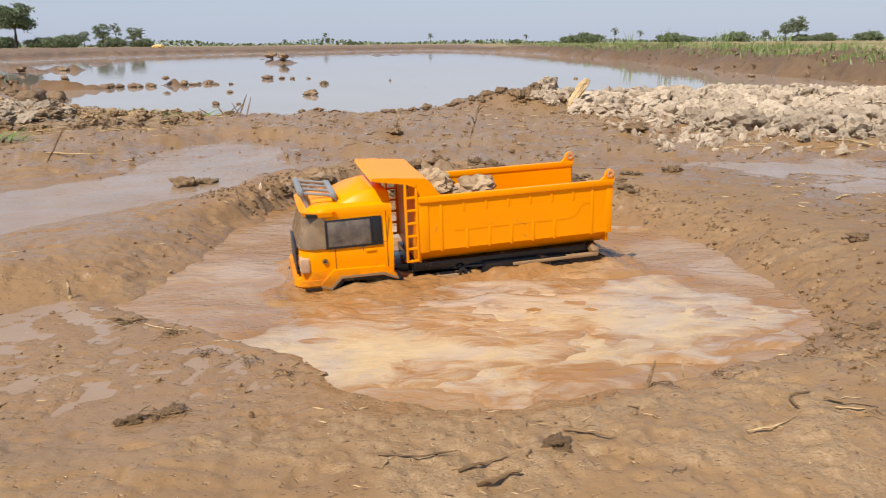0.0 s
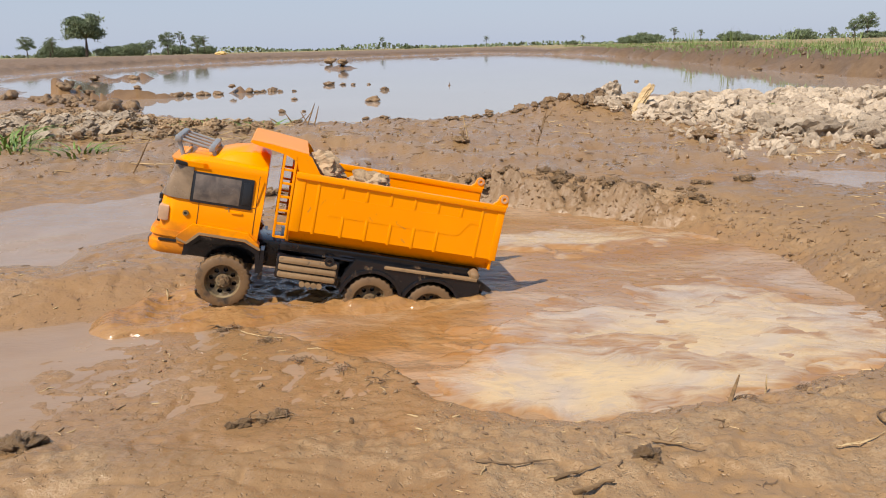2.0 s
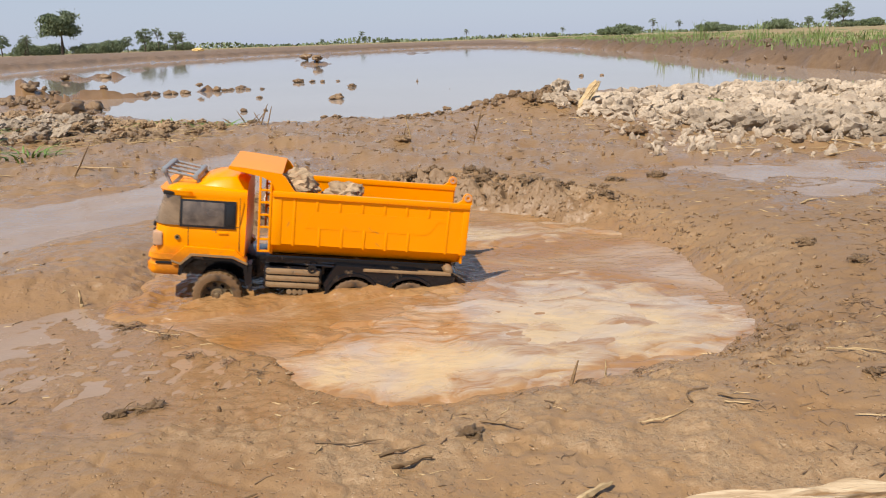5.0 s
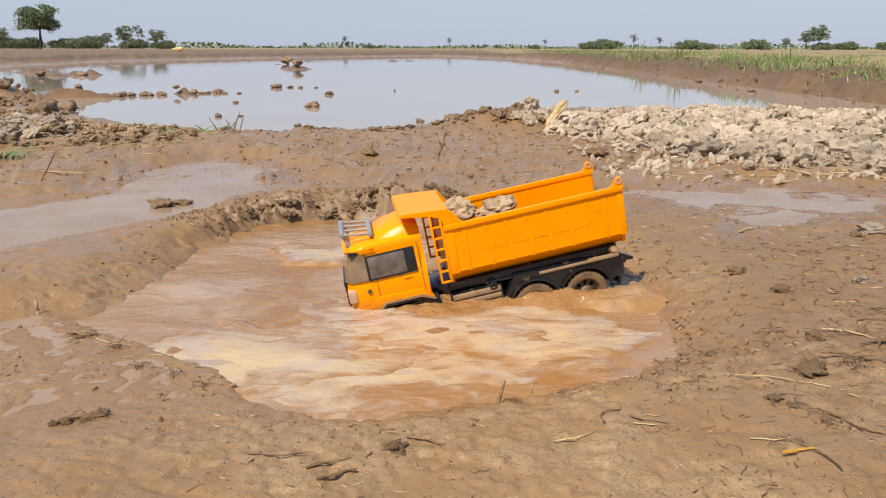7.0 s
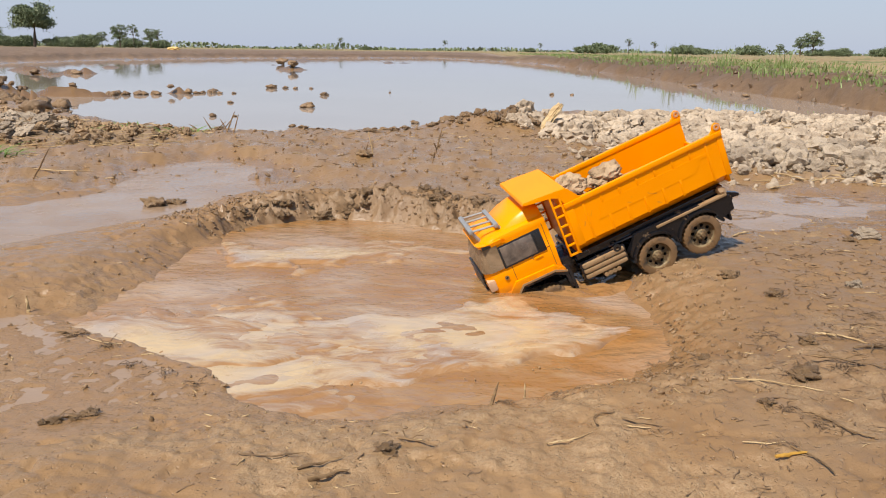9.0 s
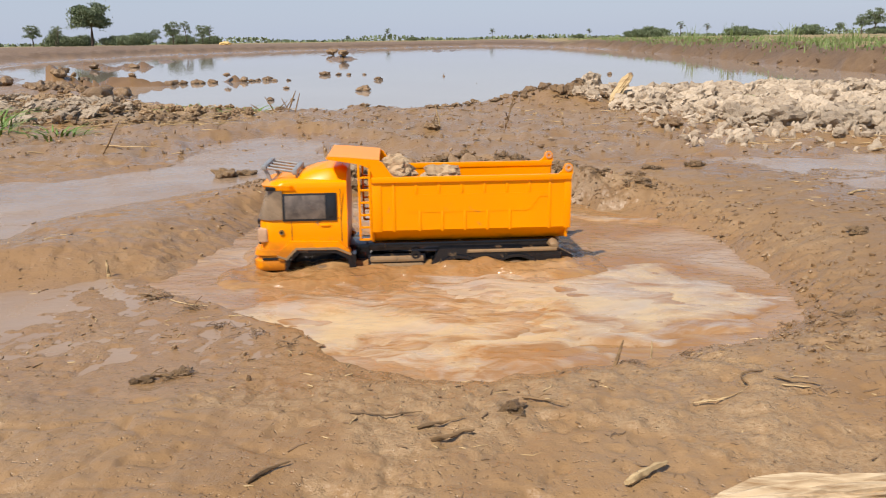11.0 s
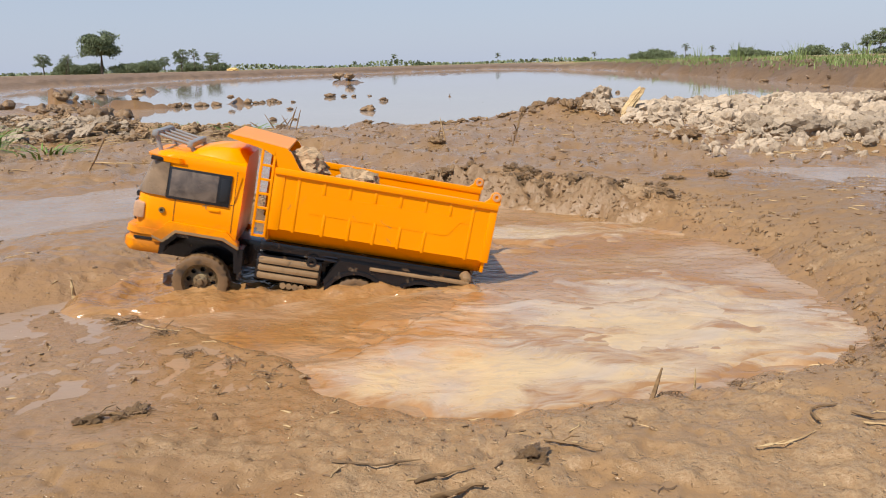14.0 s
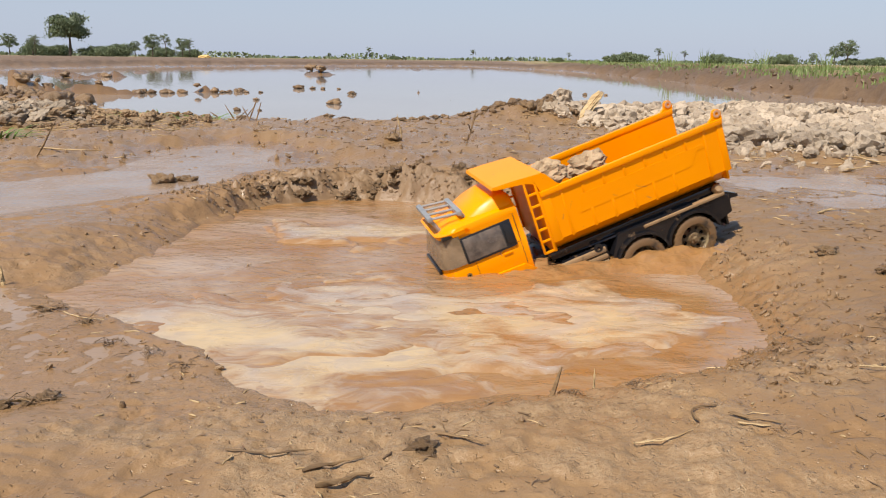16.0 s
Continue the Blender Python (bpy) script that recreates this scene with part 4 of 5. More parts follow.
RAGGED = [lump_mesh("clod", 400 + k, MUD_CLOD, sub=4, rough=0.85, flat=0.75) for k in range(8)]


def inside(x, y, outline):
    return float(outline_distance(np.array([x]), np.array([y]), outline)[0])


def heap(name, outline, meshes, count, lo, hi, label):
    """Clods piled over an outline, each a part of the heap."""
    xs, ys = [p[0] for p in outline], [p[1] for p in outline]
    spots = []
    while len(spots) < count:
        x, y = rng.uniform(min(xs), max(xs)), rng.uniform(min(ys), max(ys))
        if inside(x, y, outline) < rng.uniform(-0.12, 0.10):
            spots.append((x, y))
    spots.sort(key=lambda p: p[1])
    cx, cy = sum(xs) / len(xs), sum(ys) / len(ys)
    base = tagged(new(name), label, "clod heap")
    base.location = (cx, cy, ground_at(cx, cy))
    zs = ground_height(np.array([p[0] for p in spots]), np.array([p[1] for p in spots]))[0]
    rest_v, rest_f = [], []
    for k, ((x, y), z) in enumerate(zip(spots, zs)):
        s = lo + (hi - lo) * rng.random() ** 2.2
        m = pose(x - cx, y - cy, z - base.location.z + s * 0.22, rng.uniform(-30, 30), rng.uniform(-30, 30), rng.uniform(0, 360)) @ Matrix.Scale(s, 4)
        if k < 290:
            ob = new("clod", meshes[k % len(meshes)])
            ob.parent, ob.matrix_local = base, m
        else:
            me, o = meshes[k % len(meshes)], len(rest_v)
            rest_v += [m @ v.co for v in me.vertices]
            rest_f += [[o + i for i in f.vertices] for f in me.polygons]
    if rest_v:
        tagged(link_mesh("clod_rest", rest_v, rest_f, meshes[0].materials[0], base, False), kind="stuff")
    return base


heap("clod_heap", PILE_RIGHT, CLODS, 1250, 0.030, 0.120, "heap of pale dry clay clods beside the flooded field")
heap("mud_heap", PILE_LEFT, BROWNS + WETS[:3], 1300, 0.010, 0.05, "low heap of crumbled brown clods with straw")
SLABS = [(-3.1, 4.5), (-2.4, 4.35), (-1.85, 3.95), (-1.70, 3.6), (-1.95, 3.4), (-2.6, 3.35)]
heap("slab_heap", SLABS, [lump_mesh("clod", 500 + k, DRY_CLOD, sub=3, rough=0.7, flat=0.45) for k in range(6)], 240, 0.02, 0.095, "flat pale dry clods and straw beside the pond")
DIRT = [(0.12, 4.45), (0.3, 4.05), (0.7, 4.1), (0.85, 4.6), (0.5, 4.75)]
heap("dirt_mound", DIRT, WETS, 290, 0.012, 0.06, "mound of dark crumbled wet earth")


def lone_clod(x, y, size, wet=True, tall=1.0, z=None, label="", name="mud_clod", sink=0.2):
    me = (WETS if wet and y > 4.3 else RAGGED if wet else CLODS)[rng.randrange(8)]
    ob = new(name, me)
    base = max(ground_at(x, y), 0.0 if y > 4.3 else -1) if z is None else z
    ob.matrix_world = pose(x, y, base + size * (0.33 - sink) * tall, 0, 0, rng.uniform(0, 360)) @ Matrix.Diagonal((size, size, size * tall, 1))
    return tagged(ob, label or ("dark wet mud clod standing in shallow water" if y > 4.3 else "dark wet mud clod on the ground"), "clod", "clods in the pond" if y > 4.3 else "")


for x, y, s in ((-1.13, 6.75, 0.24), (-1.29, 8.6, 0.19), (-2.69, 9.1, 0.20), (-2.23, 10.1, 0.26), (-2.05, 10.1, 0.16), (-1.95, 7.2, 0.12), (-2.35, 8.75, 0.10), (-2.5, 8.7, 0.13),
                (-2.75, 8.65, 0.14), (-1.9, 10.0, 0.12), (-1.7, 10.05, 0.10), (-0.61, 9.33, 0.06), (0.12, 5.45, 0.22), (-0.1, 5.35, 0.12), (1.35, 9.3, 0.12), (1.6, 9.35, 0.10),
                (-1.65, 5.7, 0.11), (-1.5, 5.75, 0.07), (-3.0, 8.55, 0.15), (-3.9, 8.0, 0.14), (-4.1, 7.5, 0.22), (-4.45, 7.4, 0.24), (-3.5, 8.3, 0.18), (-6.9, 14.4, 0.4), (-7.3, 13.7, 0.35),
                (-3.8, 19.0, 0.5), (-5.3, 24.5, 0.7), (3.9, 12.2, 0.22), (3.75, 9.5, 0.16), (-0.9, 5.0, 0.10), (-1.25, 4.55, 0.16), (-1.12, 4.5, 0.13)):
    lone_clod(x, y, s * 0.50, True, 0.72, sink=0.14)
for k in range(44):
    t = rng.random()
    lone_clod(-4.7 + 2.0 * t + rng.gauss(0, 0.12), 7.6 - 2.1 * t + rng.gauss(0, 0.22), 0.05 + 0.12 * rng.random() ** 2, True, 0.95, None, "dark ragged clod on the pond's muddy spit", sink=0.1)
for k in range(16):
    t = rng.random()
    lone_clod(-4.0 + 1.4 * t, 7.7 + 1.1 * t + rng.gauss(0, 0.06), rng.uniform(0.05, 0.13), True, 0.9)
# clods along the crumbled shore and the back bank of the hole
for k in range(60):
    x = rng.uniform(-1.3, 0.3)
    lone_clod(x, 4.25 + 0.12 * math.sin(x * 5) + rng.uniform(-0.25, 0.15), rng.uniform(0.015, 0.055), True, 0.5, label="small crumbled mud clod on the pond's shore")
for k in range(120):
    t = rng.random()
    x, y = -0.50 + 1.00 * t, 1.97 + 0.26 * math.sin(t * 3.1) - 0.06 * t + rng.gauss(0.0, 0.035)
    lone_clod(x, y, 0.009 + 0.030 * rng.random() ** 2, True, 0.75, label="small wet mud clod on the crumbled rim")
for x, y, s, wet in ((0.113, 0.694, 0.023, True), (-0.58, 0.705, 0.036, True), (-0.60, 0.725, 0.034, True), (-0.57, 0.72, 0.022, True), (0.99, 1.31, 0.034, False), (1.19, 1.67, 0.05, False), (1.14, 1.64, 0.026, True),
                     (0.76, 1.00, 0.022, True), (0.80, 1.23, 0.028, True), (0.70, 0.88, 0.030, True), (0.715, 0.895, 0.022, True), (0.62, 0.80, 0.018, True), (0.60, 1.0, 0.016, True), (-0.345, 0.775, 0.016, True), (-0.325, 0.79, 0.014, True), (-0.31, 0.80, 0.018, True), (-0.36, 0.77, 0.012, True), (-0.49, 1.11, 0.016, True), (-0.40, 1.06, 0.014, True),
                     (0.50, 2.08, 0.032, True), (0.53, 2.06, 0.022, True), (0.515, 2.11, 0.026, True), (0.64, 2.10, 0.030, True), (0.66, 2.12, 0.020, True), (0.62, 2.12, 0.024, True), (0.76, 1.36, 0.03, True), (-0.71, 2.10, 0.07, True), (-0.66, 2.13, 0.05, True), (-0.19, 3.03, 0.07, True), (0.75, 3.0, 0.09, True)):
    lone_clod(x, y, s, wet, 0.75, None, "small pale dry stone lying on wet mud" if not wet else "dark wet mud clod on the ground", "stone" if not wet else "mud_clod")


# ---- twigs, straw and wood ----
def bent_stick(bm, pts, r0, r1, segs=6):
    """A tapering stick along points."""
    rings = []
    for k, p in enumerate(pts):
        d = (Vector(pts[min(k + 1, len(pts) - 1)]) - Vector(pts[max(k - 1, 0)])).normalized()
        q = d.to_track_quat("Z", "Y").to_matrix()
        r = (r0 + (r1 - r0) * k / (len(pts) - 1)) * rng.uniform(0.75, 1.2) * (0.6 if k in (0, len(pts) - 1) else 1.0)
        rings.append([bm.verts.new(Vector(p) + q @ Vector((r * math.cos(a), r * math.sin(a), 0)) * rng.uniform(0.65, 1.25)) for a in (2 * math.pi * j / segs for j in range(segs))])
    for p, q in zip(rings, rings[1:]):
        for j in range(segs):
            bm.faces.new((p[j], p[(j + 1) % segs], q[(j + 1) % segs], q[j]))
    bm.faces.new(rings[0][::-1]), bm.faces.new(rings[-1])


def lying_stick(x, y, length, turn, r=0.004, material=None, label="", name="twig", bend=0.12, forks=0):
    bm = bmesh.new()
    d, side = Vector((math.cos(radians(turn)), math.sin(radians(turn)), 0)), Vector((-math.sin(radians(turn)), math.cos(radians(turn)), 0))
    pts = []
    r *= 0.8
    n = 11
    ph = rng.uniform(0, 6)
    for k in range(n):
        t = k / (n - 1) - 0.5
        p = Vector((x, y, 0)) + d * t * length + side * bend * length * (math.sin(t * 4 + ph) - math.sin(ph)) * 0.5
        p.z = ground_at(p.x, p.y) + r * 0.8
        pts.append(p)
    top = max(p.z for p in pts)
    for p in pts:
        p.z = 0.35 * p.z + 0.65 * top
    bent_stick(bm, pts, r, r * 0.55)
    for f in range(forks):
        a = pts[2 + f % 3]
        b = a + d * length * 0.25 * rng.choice((-1, 1)) + side * length * 0.2 * rng.choice((-1, 1)) + Vector((0, 0, 0.004))
        bent_stick(bm, [a, (a + b) / 2 + Vector((0, 0, 0.003)), b], r * 0.6, r * 0.3, 5)
    return tagged(part(name, bm, material or TWIG), label or "dark wet twig lying on the mud", "twig")


def standing_stick(x, y, height, lean, r=0.004, material=None, label="dark twig sticking up out of the mud", name="twig", forks=0):
    bm = bmesh.new()
    z = ground_at(x, y) - 0.012
    a, b = Vector((x, y, z)), Vector((x + lean[0], y + lean[1], z + height + 0.012))
    bent_stick(bm, [a, a.lerp(b, 0.4) + Vector((0.02 * height, 0, 0)), a.lerp(b, 0.75), b], r, r * 0.5)
    for f in range(forks):
        c = a.lerp(b, 0.2 + 0.25 * f)
        e = c + Vector((rng.uniform(-1, 1) * height * 0.5, rng.uniform(-0.3, 0.3) * height, height * 0.18))
        bent_stick(bm, [c, c.lerp(e, 0.5) + Vector((0, 0, 0.01)), e], r * 0.7, r * 0.3, 5)
    return tagged(part(name, bm, material or TWIG), label, "twig")


lying_stick(0.036, 0.652, 0.056, 32, 0.0030, label="short dark bark chip lying on the mud", name="bark_chip", bend=0.05)
lying_stick(0.050, 0.628, 0.050, 24, 0.0038, label="short dark bark chip lying on the mud", name="bark_chip", bend=0.12)
lying_stick(0.150, 0.715, 0.055, -28, 0.0026, forks=2)
lying_stick(-0.025, 0.665, 0.080, 6, 0.0016)
lying_stick(0.385, 0.782, 0.045, 55, 0.0024, bend=0.5)
lying_stick(0.345, 0.722, 0.070, 28, 0.0015, STRAW, "split orange-brown stalk lying on the mud", forks=1)
lying_stick(0.440, 0.760, 0.052, -24, 0.0024)
lying_stick(0.435, 0.748, 0.030, -10, 0.0018, STRAW, "pale stalk piece beside a dark twig")
lying_stick(0.235, 0.565, 0.060, 42, 0.0065, STRAW, "flat pale wood chip pressed into the mud", "wood_chip", 0.02)
lying_stick(-0.12, 0.545, 0.050, 55, 0.0030)
lying_stick(-0.325, 0.79, 0.075, 24, 0.0022, forks=3)
lying_stick(-0.49, 1.12, 0.060, 2, 0.0030, forks=2)
lying_stick(-0.42, 1.08, 0.085, -24, 0.0015, STRAW, "thin dry stalk on the wet mud")
lying_stick(0.655, 0.865, 0.125, -18, 0.0018, STRAW, "long broken straw stalk lying on the mud", forks=1)
lying_stick(0.78, 0.90, 0.110, -30, 0.0026, forks=3)
lying_stick(0.600, 0.672, 0.042, 8, 0.0038, plain("yellow_stalk", (0.46, 0.25, 0.04), 0.55), "short thick yellow maize stalk on the mud", "stalk", 0.02)
lying_stick(0.625, 0.665, 0.065, -68, 0.0024, label="grey forked twig lying across a yellow stalk", forks=1)
lying_stick(0.69, 0.74, 0.09, -50, 0.0026, forks=3)
lying_stick(0.82, 1.01, 0.08, -40, 0.0030, STRAW, "broken straw stalk lying on the mud", forks=1)
lying_stick(0.85, 0.95, 0.09, 10, 0.0030, forks=3)
lying_stick(0.58, 0.70, 0.055, 4, 0.0014, STRAW, "thin straw lying on the mud")
lying_stick(0.90, 1.70, 0.07, 32, 0.0040, STRAW, "pale straw piece lying on wet mud")
standing_stick(0.245, 0.868, 0.036, (0.014, 0.004), 0.0036)
standing_stick(0.300, 0.893, 0.026, (0.000, 0.0), 0.0018, STRAW, "thin pale stub sticking up at the water's edge")
standing_stick(-0.63, 1.23, 0.032, (0.0, 0.0), 0.0042, STRAW, "short straw stub standing in the mud")
standing_stick(0.10, 2.81, 0.13, (0.04, 0.02), 0.0045, forks=3)
standing_stick(-0.16, 3.12, 0.09, (-0.02, 0), 0.004, STRAW, "pale stalk standing in the mud")
standing_stick(-0.19, 3.03, 0.06, (0.02, 0), 0.0045, forks=2)
for x, h, l in ((-1.10, 0.10, -0.06), (-1.04, 0.14, 0.05), (-1.0, 0.12, 0.03), (-1.15, 0.05, -0.09), (-1.07, 0.08, 0.06), (-1.02, 0.09, -0.05), (-1.12, 0.07, 0.08)):
    standing_stick(x, 3.95, h * 0.8, (l, 0.02), 0.0045, label="dark charred stubble at the shore of the pond")
standing_stick(-0.21, 7.7, 0.10, (0.05, 0), 0.012, forks=2, label="dark twig standing in the flooded field")
standing_stick(-0.61, 9.33, 0.14, (0.0, 0), 0.010, label="dark twig standing in the flooded field")
standing_stick(-1.23, 2.36, 0.11, (0.07, 0.02), 0.003)
lying_stick(-1.2, 2.52, 0.20, 12, 0.004, STRAW, "long pale straw lying on the mud")
lying_stick(-2.15, 4.3, 0.4, 14, 0.006, STRAW, "long pale straw lying on the clod heap")
lying_stick(-1.5, 3.2, 0.25, 25, 0.004, STRAW, "long pale straw lying on the mud")
lying_stick(1.35, 3.75, 0.50, 22, 0.022, STRAW, "thick pale maize stalk lying on the clods", "stalk")
lying_stick(1.75, 3.2, 0.55, 18, 0.018, STRAW, "thick pale maize stalk lying on the clods", "stalk")
lying_stick(2.0, 4.2, 0.40, 8, 0.02, STRAW, "thick pale maize stalk lying on the clods", "stalk")
for k in range(16):
    lying_stick(rng.uniform(1.3, 1.9), rng.uniform(2.35, 2.85), rng.uniform(0.12, 0.3), rng.uniform(-60, 60), 0.0035, STRAW, "dry straw lying at the foot of the clod heap")


def split_log(name, a, b, radius, material, label, seed=1, splinters=60):
    """A weathered split of wood with a ragged, fibrous skin and broken ends."""
    bm = bmesh.new()
    a, b = Vector(a), Vector(b)
    q = (b - a).to_track_quat("X", "Z").to_matrix()
    L, n, segs = (b - a).length, 40, 56
    rings = []
    for k in range(n):
        t = k / (n - 1)
        ring = []
        for j in range(segs):
            w = 2 * math.pi * j / segs
            fib = noise.noise(Vector((t * 2.0, math.cos(w) * 3.2, math.sin(w) * 3.2 + seed))) * 0.42 + noise.noise(Vector((t * 3, math.cos(w) * 9, math.sin(w) * 9 + seed))) * 0.34
            r = radius * (0.9 + fib) * (0.62 + 0.38 * min(1, 6 * t, 6 * (1 - t)))
            rag = radius * 0.9 * noise.noise(Vector((seed, math.cos(w) * 4, math.sin(w) * 4))) * (1 if k in (0, n - 1) else 0)
            ring.append(bm.verts.new(a + q @ Vector((t * L + rag, r * math.cos(w), r * 0.62 * math.sin(w)))))
        rings.append(ring)
    for p, s in zip(rings, rings[1:]):
        for j in range(segs):
            bm.faces.new((p[j], p[(j + 1) % segs], s[(j + 1) % segs], s[j]))
    bm.faces.new(rings[0][::-1]), bm.faces.new(rings[-1])
    return tagged(part(name, bm, material, smooth=False), label, "wood")


za = ground_at(0.36, 0.52)
split_log("driftwood", (0.285, 0.500, za + 0.012), (0.520, 0.545, za + 0.016), 0.026, BLEACHED, "bleached splintered piece of wood lying on the mud", 3)
zb = ground_at(0.72, 4.2)
split_log("broken_branch", (0.66, 4.0, zb - 0.01), (0.765, 4.12, zb + 0.115), 0.026, STRAW, "broken yellow-brown branch propped on the clod heap", 5)


def litter(name, count, box, lo, hi, material, label, flat=True, avoid=True):
    """Countless bits of chaff and fibre pressed into the mud: one mesh."""
    xs = [rng.uniform(box[0], box[1]) for _ in range(count)]
    ys = [rng.uniform(box[2], box[3]) for _ in range(count)]
    zs, wet, *_ = ground_height(np.array(xs), np.array(ys))
    dp = outline_distance(np.array(xs), np.array(ys), POOL)
    V, F = [], []
    for x, y, z, d in zip(xs, ys, zs, dp):
        if avoid and (d < 0.01 or fbm(np.array([x]), np.array([y]), 3, 2, 3)[0] < rng.uniform(-0.35, 0.25)):
            continue
        L, r = rng.uniform(lo, hi), rng.uniform(0.00035, 0.0010) * (1 + 0.35 * y)
        m = pose(x, y, z + r * 0.3, rng.uniform(-8, 8), rng.uniform(-10, 10), rng.uniform(0, 180))
        o = len(V)
        bow, kink = rng.uniform(-0.3, 0.3) * L, rng.uniform(-0.2, 0.2) * L
        for t, w in ((-0.5, 0.6), (-0.2, 1), (0.15, 0.9), (0.5, 0.3)):
            for sy, sz in ((-1, 0), (0, 1), (1, 0), (0, -1)):
                V.append(m @ Vector((t * L, sy * r * w * 1.3 + bow * (0.25 - t * t) + (kink if t == 0.15 else 0), sz * r * w)))
        for k in (0, 4, 8):
            for j in range(4):
                F.append((o + k + j, o + k + (j + 1) % 4, o + k + 4 + (j + 1) % 4, o + k + 4 + j))
    return tagged(link_mesh(name, V, F, material), label, "plant litter", kind="stuff")


litter("straw_litter", 1300, (-1.0, 1.3, 0.35, 2.2), 0.006, 0.024, STRAW, "bits of pale chaff pressed into the wet mud")
litter("dark_litter", 3200, (-1.0, 1.3, 0.35, 2.2), 0.005, 0.022, FIBRE, "bits of dark rotten root and fibre in the mud")
litter("root_litter", 1500, (0.5, 1.2, 0.6, 1.6), 0.008, 0.035, FIBRE, "tangled dark roots on the trampled mud")
litter("far_litter", 1800, (-2.2, 1.6, 2.2, 4.4), 0.01, 0.06, TWIG, "dark plant remains on the mud flat")
litter("far_straw", 900, (-2.6, 2.2, 2.4, 4.4), 0.015, 0.08, STRAW, "dry straw scattered on the mud flat")
litter("near_crumbs", 1500, (-0.75, 1.0, 0.42, 1.0), 0.002, 0.009, FIBRE, "tiny dark plant crumbs pressed into the mud")
litter("near_straw", 260, (-0.75, 1.0, 0.42, 1.0), 0.003, 0.014, STRAW, "tiny bits of straw on the mud")
litter("heap_straw", 900, (-2.8, -1.1, 3.2, 4.6), 0.03, 0.16, STRAW, "dry straw mixed into the low heap", avoid=False)
litter("pile_straw", 500, (0.9, 2.4, 2.45, 4.2), 0.03, 0.16, STRAW, "dry straw scattered over the clod heap", avoid=False)


def root_tangle(x, y, count, size):
    """A small tangle of fine rotten roots with crumbs of mud in it."""
    bm = bmesh.new()
    z = ground_at(x, y)
    for k in range(count):
        a, b = rng.uniform(0, 2 * math.pi), rng.gauss(x * 40, 0.9)
        p = Vector((x + math.cos(a) * size * 0.6 * rng.random(), y + math.sin(a) * size * 0.5 * rng.random(), z + 0.001))
        q = p + Vector((math.cos(b), math.sin(b), 0)) * size * rng.uniform(0.2, 0.6)
        q.z = ground_at(q.x, q.y) + rng.uniform(0.0, 0.004)
        bent_stick(bm, [p, p.lerp(q, 0.5) + Vector((rng.uniform(-.2, .2) * size, rng.uniform(-.2, .2) * size, size * rng.uniform(0.02, 0.16))), q], rng.uniform(0.0005, 0.0012), 0.0004, 4)
    return tagged(part("root_tangle", bm, FIBRE), "small tangle of dark muddy roots on the mud", "roots", kind="stuff")


for x, y, n, s in ((0.76, 0.90, 26, 0.055), (0.70, 0.88, 20, 0.045), (0.63, 0.79, 18, 0.04), (0.80, 1.23, 20, 0.05), (0.83, 1.02, 22, 0.06), (0.86, 0.95, 18, 0.05), (0.67, 0.74, 14, 0.04), (0.72, 1.05, 12, 0.04),
                   (0.56, 1.0, 14, 0.035), (0.50, 0.98, 12, 0.03), (0.53, 1.04, 12, 0.03), (0.78, 0.79, 18, 0.05), (0.46, 0.74, 10, 0.03), (0.92, 1.12, 16, 0.05), (0.60, 0.70, 12, 0.04), (0.27, 0.875, 16, 0.03),
                   (0.35, 0.90, 14, 0.03), (-0.49, 1.12, 18, 0.05), (-0.40, 1.06, 16, 0.05), (-0.33, 0.99, 14, 0.04), (-0.26, 0.95, 16, 0.045), (-0.20, 0.92, 14, 0.04), (-0.32, 0.79, 18, 0.05)):
    root_tangle(x, y, n, s)


def crumbs(name, count, spots, lo, hi, material, label):
    me = lump_mesh("crumb", 77, material, sub=1, rough=0.6)
    base = [v.co.copy() for v in me.vertices]
    tris = [tuple(f.vertices) for f in me.polygons]
    V, F = [], []
    pts = [spots() for _ in range(count)]
    zs = ground_height(np.array([p[0] for p in pts]), np.array([p[1] for p in pts]))[0]
    for (x, y), z in zip(pts, zs):
        s = lo + (hi - lo) * rng.random() ** 2.5
        m = pose(x, y, z + s * 0.15, rng.uniform(0, 360), rng.uniform(0, 360), 0) @ Matrix.Diagonal((s, s * rng.uniform(0.8, 1), s * rng.uniform(0.6, 0.9), 1))
        o = len(V)
        V += [m @ v for v in base]
        F += [tuple(o + i for i in f) for f in tris]
    bpy.data.meshes.remove(me)
    return tagged(link_mesh(name, V, F, material, None, False), label, "mud crumbs", kind="stuff")


def rim_spot():
    while True:
        x, y = rng.uniform(-0.7, 0.95), rng.uniform(0.75, 2.3)
        d = inside(x, y, POOL)
        if 0.0 < d < 0.17 and (y > 1.85 or (x > 0.45 and rng.random() < 0.3) or rng.random() < 0.04):
            return x, y


crumbs("rim_crumbs", 2600, rim_spot, 0.0025, 0.013, MUD_CLOD, "small wet crumbs on the broken rim of the hole")
crumbs("mud_crumbs", 380, lambda: (rng.uniform(0.55, 1.4), rng.uniform(0.6, 2.3)), 0.002, 0.010, MUD_CLOD, "small crumbs on trampled mud")
crumbs("heap_crumbs", 1500, lambda: (rng.uniform(0.7, 2.6), rng.uniform(2.4, 4.6)), 0.012, 0.05, DRY_CLOD, "pale clay crumbs among the clods")
crumbs("flat_crumbs", 900, lambda: (rng.uniform(-2.0, 1.0), rng.uniform(2.3, 4.3)), 0.006, 0.024, MUD_CLOD, "crumbled mud on the flat")
